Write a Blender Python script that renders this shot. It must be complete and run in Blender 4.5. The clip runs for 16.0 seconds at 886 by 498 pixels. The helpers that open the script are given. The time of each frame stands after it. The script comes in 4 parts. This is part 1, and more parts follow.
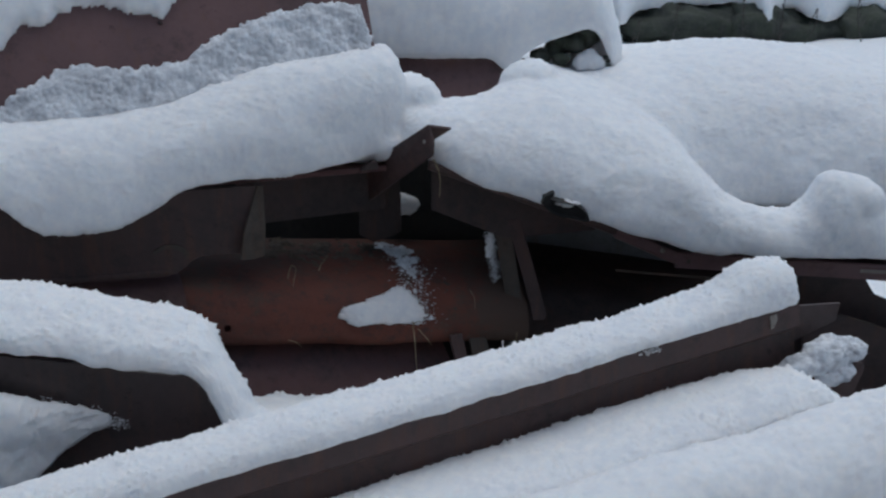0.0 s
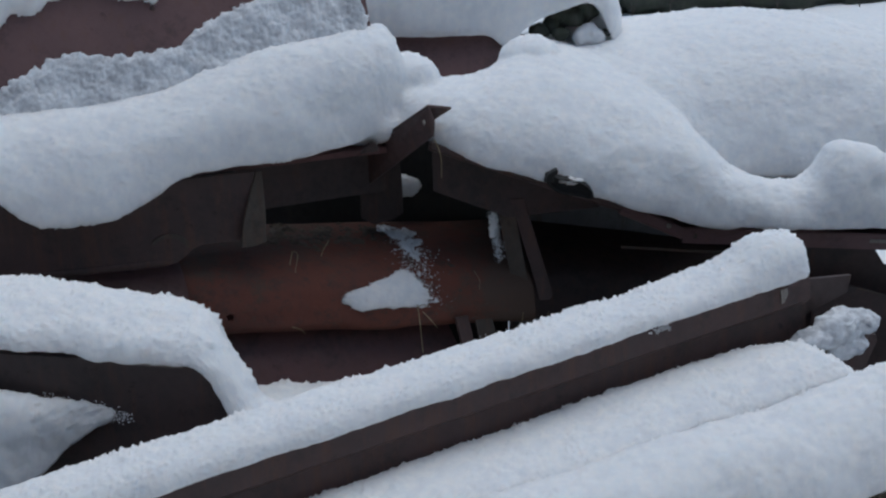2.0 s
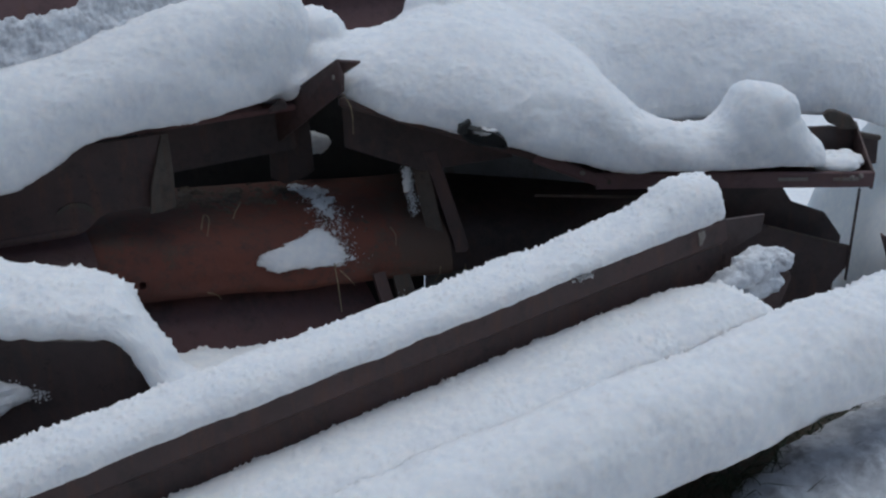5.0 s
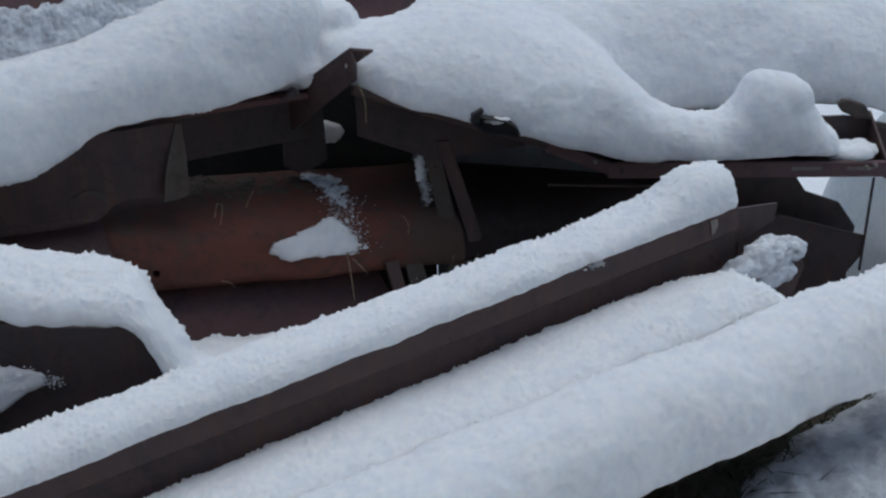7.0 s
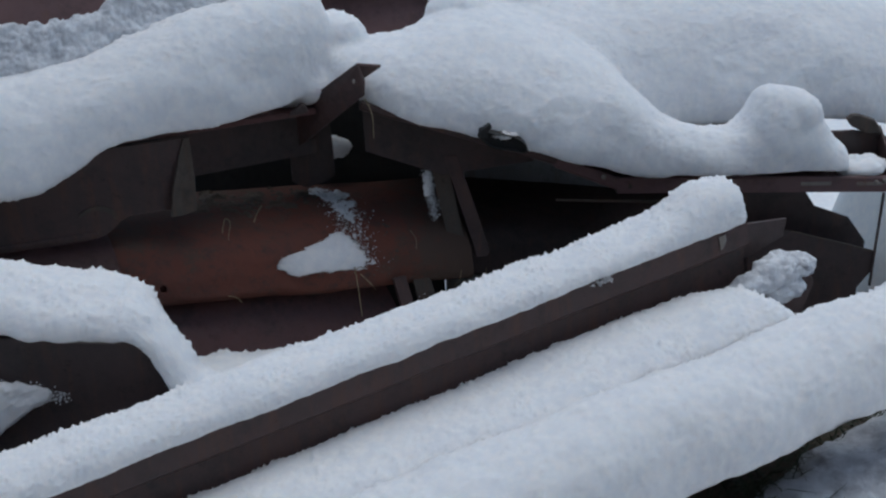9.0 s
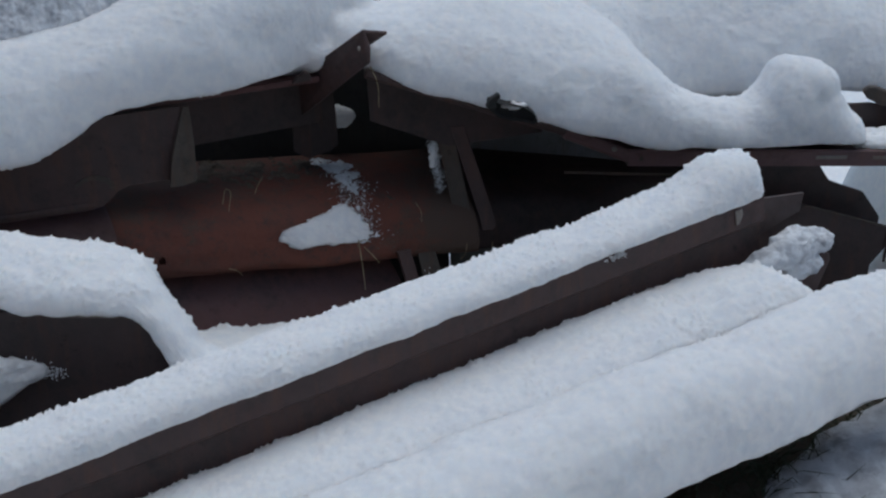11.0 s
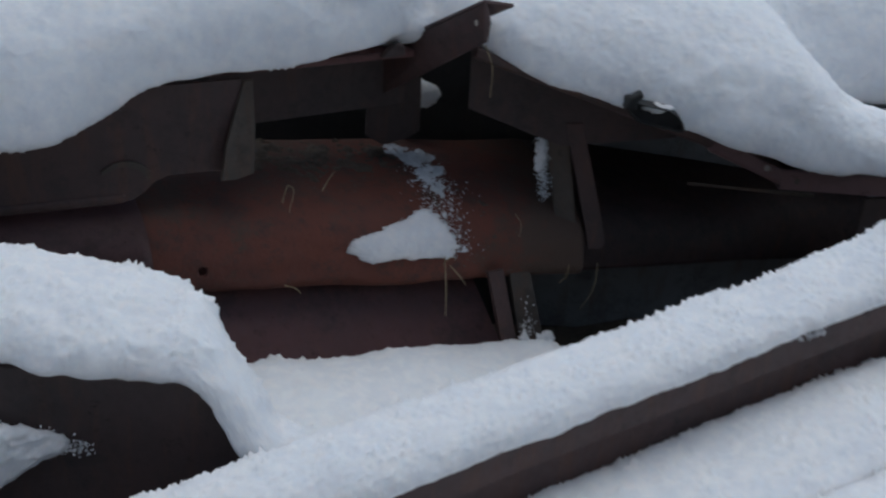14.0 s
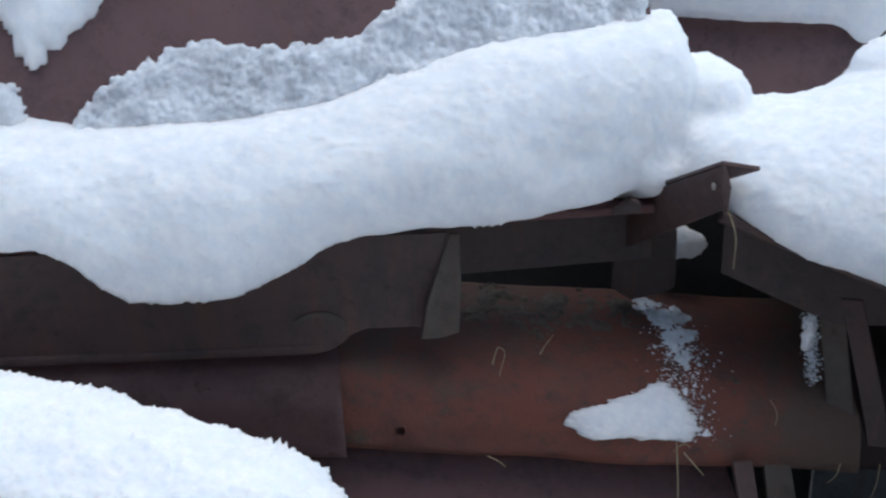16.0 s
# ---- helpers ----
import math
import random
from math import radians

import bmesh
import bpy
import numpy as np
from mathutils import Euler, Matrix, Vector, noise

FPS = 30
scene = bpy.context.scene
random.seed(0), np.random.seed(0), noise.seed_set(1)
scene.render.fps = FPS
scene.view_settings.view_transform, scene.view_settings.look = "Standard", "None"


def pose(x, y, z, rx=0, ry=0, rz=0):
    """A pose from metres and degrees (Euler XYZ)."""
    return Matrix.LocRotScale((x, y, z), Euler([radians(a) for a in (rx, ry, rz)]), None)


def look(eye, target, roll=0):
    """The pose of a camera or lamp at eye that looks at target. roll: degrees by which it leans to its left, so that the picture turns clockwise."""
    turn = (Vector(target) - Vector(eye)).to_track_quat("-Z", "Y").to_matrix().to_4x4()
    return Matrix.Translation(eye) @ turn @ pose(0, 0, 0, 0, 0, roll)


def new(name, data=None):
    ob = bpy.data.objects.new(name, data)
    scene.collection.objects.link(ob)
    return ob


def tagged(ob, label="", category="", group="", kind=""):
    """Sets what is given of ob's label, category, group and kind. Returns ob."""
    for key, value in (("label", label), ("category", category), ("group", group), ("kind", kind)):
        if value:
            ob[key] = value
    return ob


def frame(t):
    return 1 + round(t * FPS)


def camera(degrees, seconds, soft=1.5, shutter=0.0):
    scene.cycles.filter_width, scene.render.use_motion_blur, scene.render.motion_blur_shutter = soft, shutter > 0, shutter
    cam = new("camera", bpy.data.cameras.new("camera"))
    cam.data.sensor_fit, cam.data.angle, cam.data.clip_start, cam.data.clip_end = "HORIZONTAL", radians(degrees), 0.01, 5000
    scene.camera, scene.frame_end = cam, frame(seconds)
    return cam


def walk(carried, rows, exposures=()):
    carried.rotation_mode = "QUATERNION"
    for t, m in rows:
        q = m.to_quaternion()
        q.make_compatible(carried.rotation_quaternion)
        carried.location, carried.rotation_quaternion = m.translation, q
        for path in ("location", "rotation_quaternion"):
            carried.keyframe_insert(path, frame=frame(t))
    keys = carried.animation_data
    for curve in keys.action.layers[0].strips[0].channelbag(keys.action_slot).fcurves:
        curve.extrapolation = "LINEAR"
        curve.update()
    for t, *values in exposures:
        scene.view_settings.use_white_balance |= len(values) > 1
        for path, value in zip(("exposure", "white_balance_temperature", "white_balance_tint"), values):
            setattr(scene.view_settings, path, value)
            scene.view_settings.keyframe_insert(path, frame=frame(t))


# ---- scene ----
cam = camera(40.0, 16.0, soft=2.3, shutter=0.4)
PATH = [
    (0, (0.04, 0.115, 1.567), (0.016, 2.001, 0.901), -0.4),
    (0.5, (0.039, 0.12, 1.567), (-0.039, 2.003, 0.898), -1.8),
    (1, (0.034, 0.12, 1.564), (-0.016, 2.001, 0.887), -2.8),
    (1.5, (0.035, 0.123, 1.562), (-0.006, 2.001, 0.876), -2.9),
    (2, (0.034, 0.154, 1.564), (0.008, 2.026, 0.863), -2.0),
    (2.5, (0.05, 0.169, 1.558), (0.057, 2.041, 0.856), -3.0),
    (3, (0.035, 0.175, 1.554), (0.114, 2.036, 0.826), -2.6),
    (3.5, (0.031, 0.171, 1.555), (0.155, 2.021, 0.804), -2.8),
    (4, (0.007, 0.188, 1.568), (0.138, 2.024, 0.787), -3.0),
    (6.5, (-0.015, 0.187, 1.557), (0.136, 2.02, 0.772), -2.0),
    (7, (-0.004, 0.18, 1.556), (0.11, 2.013, 0.764), -2.9),
    (7.5, (0.008, 0.176, 1.553), (0.102, 2.021, 0.785), -4.7),
    (8, (0.014, 0.181, 1.56), (0.091, 2.026, 0.792), -3.5),
    (10.5, (-0.02, 0.195, 1.541), (0.093, 2.029, 0.752), -3.0),
    (11, (-0.021, 0.252, 1.535), (0.085, 2.075, 0.721), -2.6),
    (11.5, (-0.029, 0.246, 1.549), (0.045, 2.065, 0.719), -2.2),
    (12, (-0.036, 0.24, 1.554), (0.018, 2.064, 0.734), -2.1),
    (12.5, (-0.045, 0.249, 1.549), (-0.024, 2.075, 0.733), -2.0),
    (13, (-0.103, 0.405, 1.517), (-0.122, 2.221, 0.681), -2.0),
    (13.5, (-0.181, 0.66, 1.494), (-0.08, 2.436, 0.58), -2.0),
    (14, (-0.263, 0.822, 1.495), (-0.076, 2.577, 0.556), 3.0),
    (14.5, (-0.131, 1.014, 1.5), (-0.279, 2.741, 0.502), 2.0),
    (15, (0.0, 1.126, 1.524), (-0.318, 2.82, 0.509), 0.7),
    (15.5, (0.025, 1.139, 1.565), (-0.38, 2.865, 0.64), -0.8),
    (16, (0.047, 1.134, 1.569), (-0.469, 2.853, 0.687), -2.5),
]
EXPOSURES = [(0.0, 0.19, 6290, 5), (3.5, 0.22, 6270, 5), (11.0, 0.19, 6290, 5), (12.5, 0.16, 6320, 5), (13.5, 0.10, 6340, 5), (14.0, 0.20, 6330, 5), (14.5, 0.33, 6310, 5), (15.0, 0.58, 6280, 5), (15.3, 0.80, 6240, 5), (15.6, 0.95, 6220, 5), (16.0, 1.0, 6220, 5)]
walk(cam, [(t, look(eye, target, roll)) for t, eye, target, roll in PATH], EXPOSURES)

# overcast winter daylight: a pale sky and one very soft sun
world = bpy.data.worlds.new("sky")
scene.world = world
world.use_nodes = True
wn, wl = world.node_tree.nodes, world.node_tree.links
sky = wn.new("ShaderNodeTexSky")
sky.sky_type, sky.sun_disc = "NISHITA", False
sky.sun_elevation, sky.sun_rotation = radians(80), radians(50)
grey = wn.new("ShaderNodeHueSaturation")
grey.inputs["Saturation"].default_value = 0.8
wl.new(sky.outputs[0], grey.inputs["Color"])
wl.new(grey.outputs[0], wn["Background"].inputs["Color"])
wn["Background"].inputs["Strength"].default_value = 0.09
sun = new("sun", bpy.data.lights.new("sun", "SUN"))
sun.data.energy, sun.data.angle, sun.data.color = 0.80, radians(60), (1.0, 0.985, 0.97)
sun.matrix_world = look((0.6, 0.5, 5), (0, 0, 0))

# ---- materials ----


def material(name, roughness=0.6, metallic=0.0):
    m = bpy.data.materials.new(name)
    m.use_nodes = True
    n, l = m.node_tree.nodes, m.node_tree.links
    b = n["Principled BSDF"]
    b.inputs["Roughness"].default_value, b.inputs["Metallic"].default_value = roughness, metallic
    at = n.new("ShaderNodeTexCoord").outputs["Object"]
    return m, n, l, b, at


def noise_tex(n, l, at, scale, detail=4.0, rough=0.6, stretch=None):
    if stretch:
        mp = n.new("ShaderNodeMapping")
        mp.inputs["Scale"].default_value = stretch
        l.new(at, mp.inputs["Vector"])
        at = mp.outputs[0]
    t = n.new("ShaderNodeTexNoise")
    t.inputs["Scale"].default_value, t.inputs["Detail"].default_value, t.inputs["Roughness"].default_value = scale, detail, rough
    l.new(at, t.inputs["Vector"])
    return t.outputs["Fac"]


def ramp(n, l, fac, stops):
    r = n.new("ShaderNodeValToRGB")
    e = r.color_ramp.elements
    while len(e) < len(stops):
        e.new(0.5)
    for k, (p, c) in zip(e, stops):
        k.position, k.color = p, (*c, 1) if len(c) == 3 else c
    l.new(fac, r.inputs[0])
    return r.outputs[0]


def mix(n, l, fac, a, b):
    x = n.new("ShaderNodeMix")
    x.data_type = "RGBA"
    for sock, v in ((x.inputs[0], fac), (x.inputs[6], a), (x.inputs[7], b)):
        if isinstance(v, (int, float)):
            sock.default_value = v
        elif isinstance(v, tuple):
            sock.default_value = (*v, 1)
        else:
            l.new(v, sock)
    return x.outputs[2]


def bump(n, l, b, height, strength, distance, before=None):
    k = n.new("ShaderNodeBump")
    k.inputs["Strength"].default_value, k.inputs["Distance"].default_value = strength, distance
    l.new(height, k.inputs["Height"])
    if before:
        l.new(before, k.inputs["Normal"])
    l.new(k.outputs[0], b.inputs["Normal"])
    return k.outputs[0]


def grey_ramp(n, l, fac, lo, hi):
    return ramp(n, l, fac, [(lo, (0, 0, 0)), (hi, (1, 1, 1))])


def snow_material(name, a, b_, grain=1.0, soft=0.028):
    m, n, l, b, at = material(name, 0.8)
    big = noise_tex(n, l, at, 11, 6, 0.62)
    tone = ramp(n, l, big, [(0.32, a), (0.68, b_)])
    specks = grey_ramp(n, l, noise_tex(n, l, at, 40, 5, 0.65), 0.42, 0.66)
    l.new(mix(n, l, specks, tone, tuple(min(0.94, v * 1.06) for v in b_)), b.inputs["Base Color"])
    k = bump(n, l, b, noise_tex(n, l, at, 46, 4, 0.6), 0.05 * grain, 0.02)
    k = bump(n, l, b, noise_tex(n, l, at, 130, 4, 0.65), 0.16 * grain, 0.006, k)
    bump(n, l, b, noise_tex(n, l, at, 420, 3, 0.7), 0.30 * grain, 0.002, k)
    b.inputs["Specular IOR Level"].default_value = 0.2
    b.inputs["Subsurface Weight"].default_value = 1.0
    b.inputs["Subsurface Radius"].default_value = (0.9, 0.97, 1.0)
    b.inputs["Subsurface Scale"].default_value = soft
    return m


def painted_steel(name, base, dark, rust, wear=0.5, rough=0.6):
    m, n, l, b, at = material(name, rough)
    big = noise_tex(n, l, at, 5, 6, 0.65)
    fine = noise_tex(n, l, at, 60, 6, 0.7)
    streak = noise_tex(n, l, at, 14, 5, 0.65, (3.0, 3.0, 0.5))
    c = mix(n, l, grey_ramp(n, l, big, 0.35, 0.68), base, dark)
    c = mix(n, l, grey_ramp(n, l, streak, 0.56 - 0.1 * wear, 0.78 - 0.1 * wear), c, rust)
    spots = grey_ramp(n, l, noise_tex(n, l, at, 30, 8, 0.78), 0.6, 0.7)
    c = mix(n, l, spots, c, tuple(0.45 * v for v in dark))
    grime = grey_ramp(n, l, noise_tex(n, l, at, 8, 9, 0.82), 0.5, 0.64)
    c = mix(n, l, grime, c, tuple(0.62 * v + 0.006 for v in dark))
    pale = grey_ramp(n, l, noise_tex(n, l, at, 46, 7, 0.8, (1.0, 1.0, 1.8)), 0.64, 0.74)
    c = mix(n, l, pale, c, tuple(0.025 + 1.1 * v for v in rust))
    scuff = grey_ramp(n, l, noise_tex(n, l, at, 22, 8, 0.8, (1.0, 1.0, 4.0)), 0.68, 0.76)
    c = mix(n, l, scuff, c, tuple(0.08 + 1.25 * v for v in base))
    l.new(c, b.inputs["Base Color"])
    l.new(ramp(n, l, fine, [(0.3, (rough - 0.15,) * 3), (0.8, (rough + 0.2,) * 3)]), b.inputs["Roughness"])
    k = bump(n, l, b, big, 0.25, 0.01)
    bump(n, l, b, fine, 0.35, 0.0015, k)
    return m


SNOW = snow_material("fresh_snow", (0.815, 0.835, 0.87), (0.89, 0.905, 0.93))
ICE = snow_material("granular_ice", (0.34, 0.35, 0.36), (0.70, 0.72, 0.74), 1.6, 0.002)
BROWN = painted_steel("brown_primer_steel", (0.090, 0.051, 0.047), (0.058, 0.038, 0.036), (0.110, 0.054, 0.039), 0.6)
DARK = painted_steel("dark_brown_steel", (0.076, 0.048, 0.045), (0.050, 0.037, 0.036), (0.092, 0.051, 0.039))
RED, rn, rl, rb_, rat = material("rust_red_primer_steel", 0.78)
sep = rn.new("ShaderNodeSeparateXYZ")
rl.new(rat, sep.inputs[0])
film = rn.new("ShaderNodeMath")
film.operation = "MULTIPLY_ADD"
film.inputs[1].default_value, film.inputs[2].default_value = 3.2, -1.80
rl.new(sep.outputs["Z"], film.inputs[0])
mud = rn.new("ShaderNodeMath")
mud.operation = "ADD"
side = rn.new("ShaderNodeMath")
side.operation = "MULTIPLY_ADD"
side.inputs[1].default_value, side.inputs[2].default_value = 2.6, 0.0
rl.new(sep.outputs["X"], side.inputs[0])
most = rn.new("ShaderNodeMath")
most.operation = "MAXIMUM"
rl.new(film.outputs[0], most.inputs[0])
rl.new(side.outputs[0], most.inputs[1])
rl.new(most.outputs[0], mud.inputs[0])
rl.new(noise_tex(rn, rl, rat, 17, 8, 0.75), mud.inputs[1])
paint = mix(rn, rl, grey_ramp(rn, rl, noise_tex(rn, rl, rat, 6, 5, 0.6), 0.35, 0.7), (0.158, 0.048, 0.029), (0.112, 0.040, 0.029))
paint = mix(rn, rl, grey_ramp(rn, rl, noise_tex(rn, rl, rat, 26, 8, 0.75), 0.5, 0.66), paint, (0.070, 0.037, 0.030))
paint = mix(rn, rl, grey_ramp(rn, rl, noise_tex(rn, rl, rat, 11, 9, 0.8), 0.56, 0.66), paint, (0.062, 0.050, 0.036))
paint = mix(rn, rl, grey_ramp(rn, rl, mud.outputs[0], 0.55, 0.78), paint, (0.088, 0.055, 0.040))
rl.new(paint, rb_.inputs["Base Color"])
rk = bump(rn, rl, rb_, noise_tex(rn, rl, rat, 24, 6, 0.7), 0.5, 0.008)
bump(rn, rl, rb_, noise_tex(rn, rl, rat, 140, 4, 0.7), 0.4, 0.0015, rk)
WINE = painted_steel("dark_wine_primer_steel", (0.120, 0.050, 0.048), (0.084, 0.040, 0.039), (0.115, 0.050, 0.040), 0.4)
MAROON = painted_steel("maroon_primer_steel", (0.165, 0.090, 0.088), (0.13, 0.073, 0.073), (0.15, 0.078, 0.062), 0.2)
BARE = painted_steel("dull_grey_brown_steel", (0.100, 0.078, 0.062), (0.054, 0.044, 0.037), (0.105, 0.062, 0.042), 0.8)

SLUSHY = snow_material("granular_slush", (0.44, 0.45, 0.48), (0.80, 0.82, 0.85), 1.5, 0.004)
PALE = painted_steel("bare_pale_metal", (0.30, 0.27, 0.24), (0.2, 0.17, 0.15), (0.16, 0.1, 0.07))
BLOCKER = painted_steel("light_block_dark", (0.09, 0.07, 0.055), (0.06, 0.05, 0.04), (0.08, 0.06, 0.05))
# Near black: the loop's steel, and shade coloured into backing plates.
PITCH = painted_steel("black_steel_and_shade", (0.018, 0.018, 0.017), (0.012, 0.012, 0.012), (0.03, 0.024, 0.02))
SOIL = painted_steel("dark_soil", (0.118, 0.088, 0.062), (0.066, 0.049, 0.037), (0.15, 0.115, 0.08), 0.5, 0.8)
STRAW = painted_steel("dry_straw", (0.42, 0.34, 0.2), (0.3, 0.23, 0.13), (0.25, 0.18, 0.1))
MOSS = painted_steel("mossy_stone", (0.045, 0.055, 0.035), (0.03, 0.034, 0.03), (0.07, 0.07, 0.06), 0.6, 0.8)
WEED = painted_steel("dead_weed", (0.04, 0.032, 0.025), (0.03, 0.024, 0.02), (0.05, 0.04, 0.03))
# Bluish grey, lightened to put haze into the hollow's dark back.
GREY = painted_steel("haze_grey_steel", (0.17, 0.18, 0.19), (0.13, 0.14, 0.145), (0.13, 0.10, 0.085), 0.3)
GRASS = painted_steel("winter_grass", (0.05, 0.07, 0.035), (0.035, 0.05, 0.03), (0.1, 0.09, 0.05))

# ---- shapes ----
TURN = 22.0


def at_turn(s, d, z, turn=TURN):
    """A place from metres along the bars, metres behind and height."""
    c, k = math.cos(radians(turn)), math.sin(radians(turn))
    return Vector((s * c - d * k, s * k + d * c, z))


def mesh_of(name, verts, faces, mat, smooth=True):
    me = bpy.data.meshes.new(name)
    me.from_pydata([tuple(v) for v in verts], [], faces)
    me.materials.append(mat)
    if smooth:
        me.shade_smooth()
    me.update()
    return me


def thing(name, label, category, group="", kind=""):
    return tagged(new(name), label, category, group, kind)


def part(name, bm, mat, parent, label=""):
    me = bpy.data.meshes.new(name)
    bmesh.ops.recalc_face_normals(bm, faces=bm.faces)
    bm.to_mesh(me)
    bm.free()
    me.materials.append(mat)
    ob = new(name, me)
    ob.parent = parent
    return tagged(ob, label)


def alone(name, bm, mat, label, category, group="", kind=""):
    return tagged(part(name, bm, mat, None), label, category, group, kind)


def soften(bm, width=0.0015):
    sharp = [e for e in bm.edges if len(e.link_faces) == 2 and e.calc_face_angle(0) > 0.5]
    bmesh.ops.bevel(bm, geom=sharp, offset=width, segments=2, affect="EDGES", profile=0.5)
    return bm


def plate(corners, thick, bevel=0.0012, waves=0.0):
    """A flat steel plate: its front outline and how thick it is behind that."""
    pts = [Vector(p) for p in corners]
    normal = Vector((0, 0, 0))
    for a, b in zip(pts, pts[1:] + pts[:1]):
        normal += a.cross(b)
    normal.normalize()
    if normal.y < 0:
        normal = -normal
    bm = bmesh.new()
    front = [bm.verts.new(p) for p in pts]
    back = [bm.verts.new(p + normal * thick) for p in pts]
    bm.faces.new(front)
    bm.faces.new(back[::-1])
    for i in range(len(pts)):
        j = (i + 1) % len(pts)
        bm.faces.new((front[j], front[i], back[i], back[j]))
    bmesh.ops.recalc_face_normals(bm, faces=bm.faces)
    return soften(bm, bevel) if bevel else bm


def bar(profile, start, end, up=(0, 0, 1), bevel=0.002, rings=1, wobble=0.0, seed=0):
    """A rolled bar: the profile's (behind, up) points swept from start to end."""
    start, end = Vector(start), Vector(end)
    along = (end - start).normalized()
    back = Vector(up).cross(along).normalized()
    rise = along.cross(back)
    bm = bmesh.new()
    loops = []
    for k in range(rings + 1):
        o = start.lerp(end, k / rings)
        if wobble:
            o = o + Vector([wobble * noise.noise(Vector((k * 0.37, seed, c))) for c in (0, 5, 9)])
        loops.append([bm.verts.new(o + back * a + rise * b) for a, b in profile])
    for A, B in zip(loops, loops[1:]):
        for i in range(len(profile)):
            j = (i + 1) % len(profile)
            bm.faces.new((A[i], A[j], B[j], B[i]))
    bm.faces.new(loops[0][::-1])
    bm.faces.new(loops[-1])
    bmesh.ops.recalc_face_normals(bm, faces=bm.faces)
    return soften(bm, bevel) if bevel else bm


def channel(depth, height, thick):
    """The outline of a C-shaped rolled section with its web in front."""
    t = thick
    return [(0, 0), (depth, 0), (depth, -t), (t, -t), (t, t - height), (depth, t - height), (depth, -height), (0, -height)]


def spline(rows, k, f):
    a, b, c, d = (np.array(rows[min(max(i, 0), len(rows) - 1)]) for i in (k - 1, k, k + 1, k + 2))
    return b + 0.5 * f * (c - a + f * (2 * a - 5 * b + 4 * c - d + f * (3 * (b - c) + d - a)))


def rough_shift(p, amounts):
    """How far rough snow stands out at p: size and height of each layer of lumps."""
    out = 0.0
    for size, high in amounts:
        out += high * noise.noise(p / size)
    return out


LUMPS = ((0.16, 0.010), (0.06, 0.0045), (0.028, 0.0022), (0.012, 0.0010))
FINE = ((0.16, 0.004), (0.06, 0.003), (0.028, 0.0020), (0.011, 0.0012))


def crumbs(p, size=0.0068, high=0.010):
    """Loose crumbs standing on rough snow."""
    n = noise.noise(p / size)
    return high * max(0.0, n - 0.08) * max(0.15, 0.75 + 0.9 * noise.noise(p / 0.05)) + 0.006 * max(0.0, noise.noise(p / 0.02) - 0.25)


def snow_skin(points, normals, lumps, grit):
    """Roughens snow: lumps all over, loose crumbs where it faces up."""
    out = []
    for p, q in zip(points, normals):
        p, q = Vector(p), Vector(q)
        out.append(p + q * (rough_shift(p, lumps) + crumbs(p, *grit) * min(1.0, max(0.12, 0.45 + q.z))))
    return out


def bank_form(rows, turn=TURN, step=0.006, crest=0.45, power=2.4, ends=(1, 1), rim=60, end_round=None):
    """The smooth form of snow lying along a bar. Rows: along, front, back, lower front edge, lower back edge, top."""
    rows = [list(map(float, r)) for r in rows]
    rings = []
    for k in range(len(rows) - 1):
        n = max(2, int(abs(rows[k + 1][0] - rows[k][0]) / step))
        rings += [spline(rows, k, i / n) for i in range(n)]
    rings.append(np.array(rows[-1]))
    total = len(rings)
    verts = []
    for i, (s, df, db, zf, zb, zt) in enumerate(rings):
        mid = df + crest * (db - df)
        low = min(zf, zb) + 0.25 * (zt - min(zf, zb))
        near = 1.0
        sharp = 0.35 if end_round is None else end_round
        for on, dist in ((ends[0], s - rings[0][0]), (ends[1], rings[-1][0] - s)):
            if on:
                r = sharp * (zt - min(zf, zb)) + 0.012
                near = min(near, math.sqrt(max(0.0, 1 - max(0.0, 1 - dist / r) ** 2)))
        ring = []
        for j in range(rim):
            v = j / rim
            if v < 0.75:
                a = math.pi * v / 0.75
                c, q = math.cos(a), math.sin(a)
                x = math.copysign(abs(c) ** (2 / power), c)
                y = abs(q) ** (2 / power)
                d = mid - x * (mid - df if x > 0 else db - mid)
                base = zf if x > 0 else zb
                z = base + y * (zt - base)
            else:
                f = (v - 0.75) / 0.25
                d, z = db + f * (df - db), zb + f * (zf - zb) - 0.012 * math.sin(math.pi * f)
            d, z = mid + (d - mid) * (0.08 + 0.92 * near), low + (z - low) * (0.08 + 0.92 * near)
            ring.append(at_turn(s, d, z, turn))
        verts += ring
    pts = np.array(verts).reshape(total, rim, 3)
    for i in range(total):
        loop = np.vstack([pts[i], pts[i][:1]])
        run = np.r_[0, np.cumsum(np.linalg.norm(np.diff(loop, axis=0), axis=1))]
        even = np.linspace(0, run[-1], rim, endpoint=False)
        pts[i] = np.stack([np.interp(even, run, loop[:, c]) for c in range(3)], 1)
    du = np.gradient(pts, axis=0)
    dv = np.roll(pts, -1, 1) - np.roll(pts, 1, 1)
    nor = np.cross(dv, du)
    nor *= np.sign(((pts - pts.mean(1, keepdims=True)) * nor).sum((1, 2), keepdims=True))
    nor /= np.linalg.norm(nor, axis=2, keepdims=True) + 1e-9
    faces = []
    for i in range(total - 1):
        for j in range(rim):
            k = (j + 1) % rim
            faces.append((i * rim + j, i * rim + k, (i + 1) * rim + k, (i + 1) * rim + j))
    faces += [tuple(range(rim)), tuple((total - 1) * rim + j for j in reversed(range(rim)))]
    return pts.reshape(-1, 3), faces, nor.reshape(-1, 3)


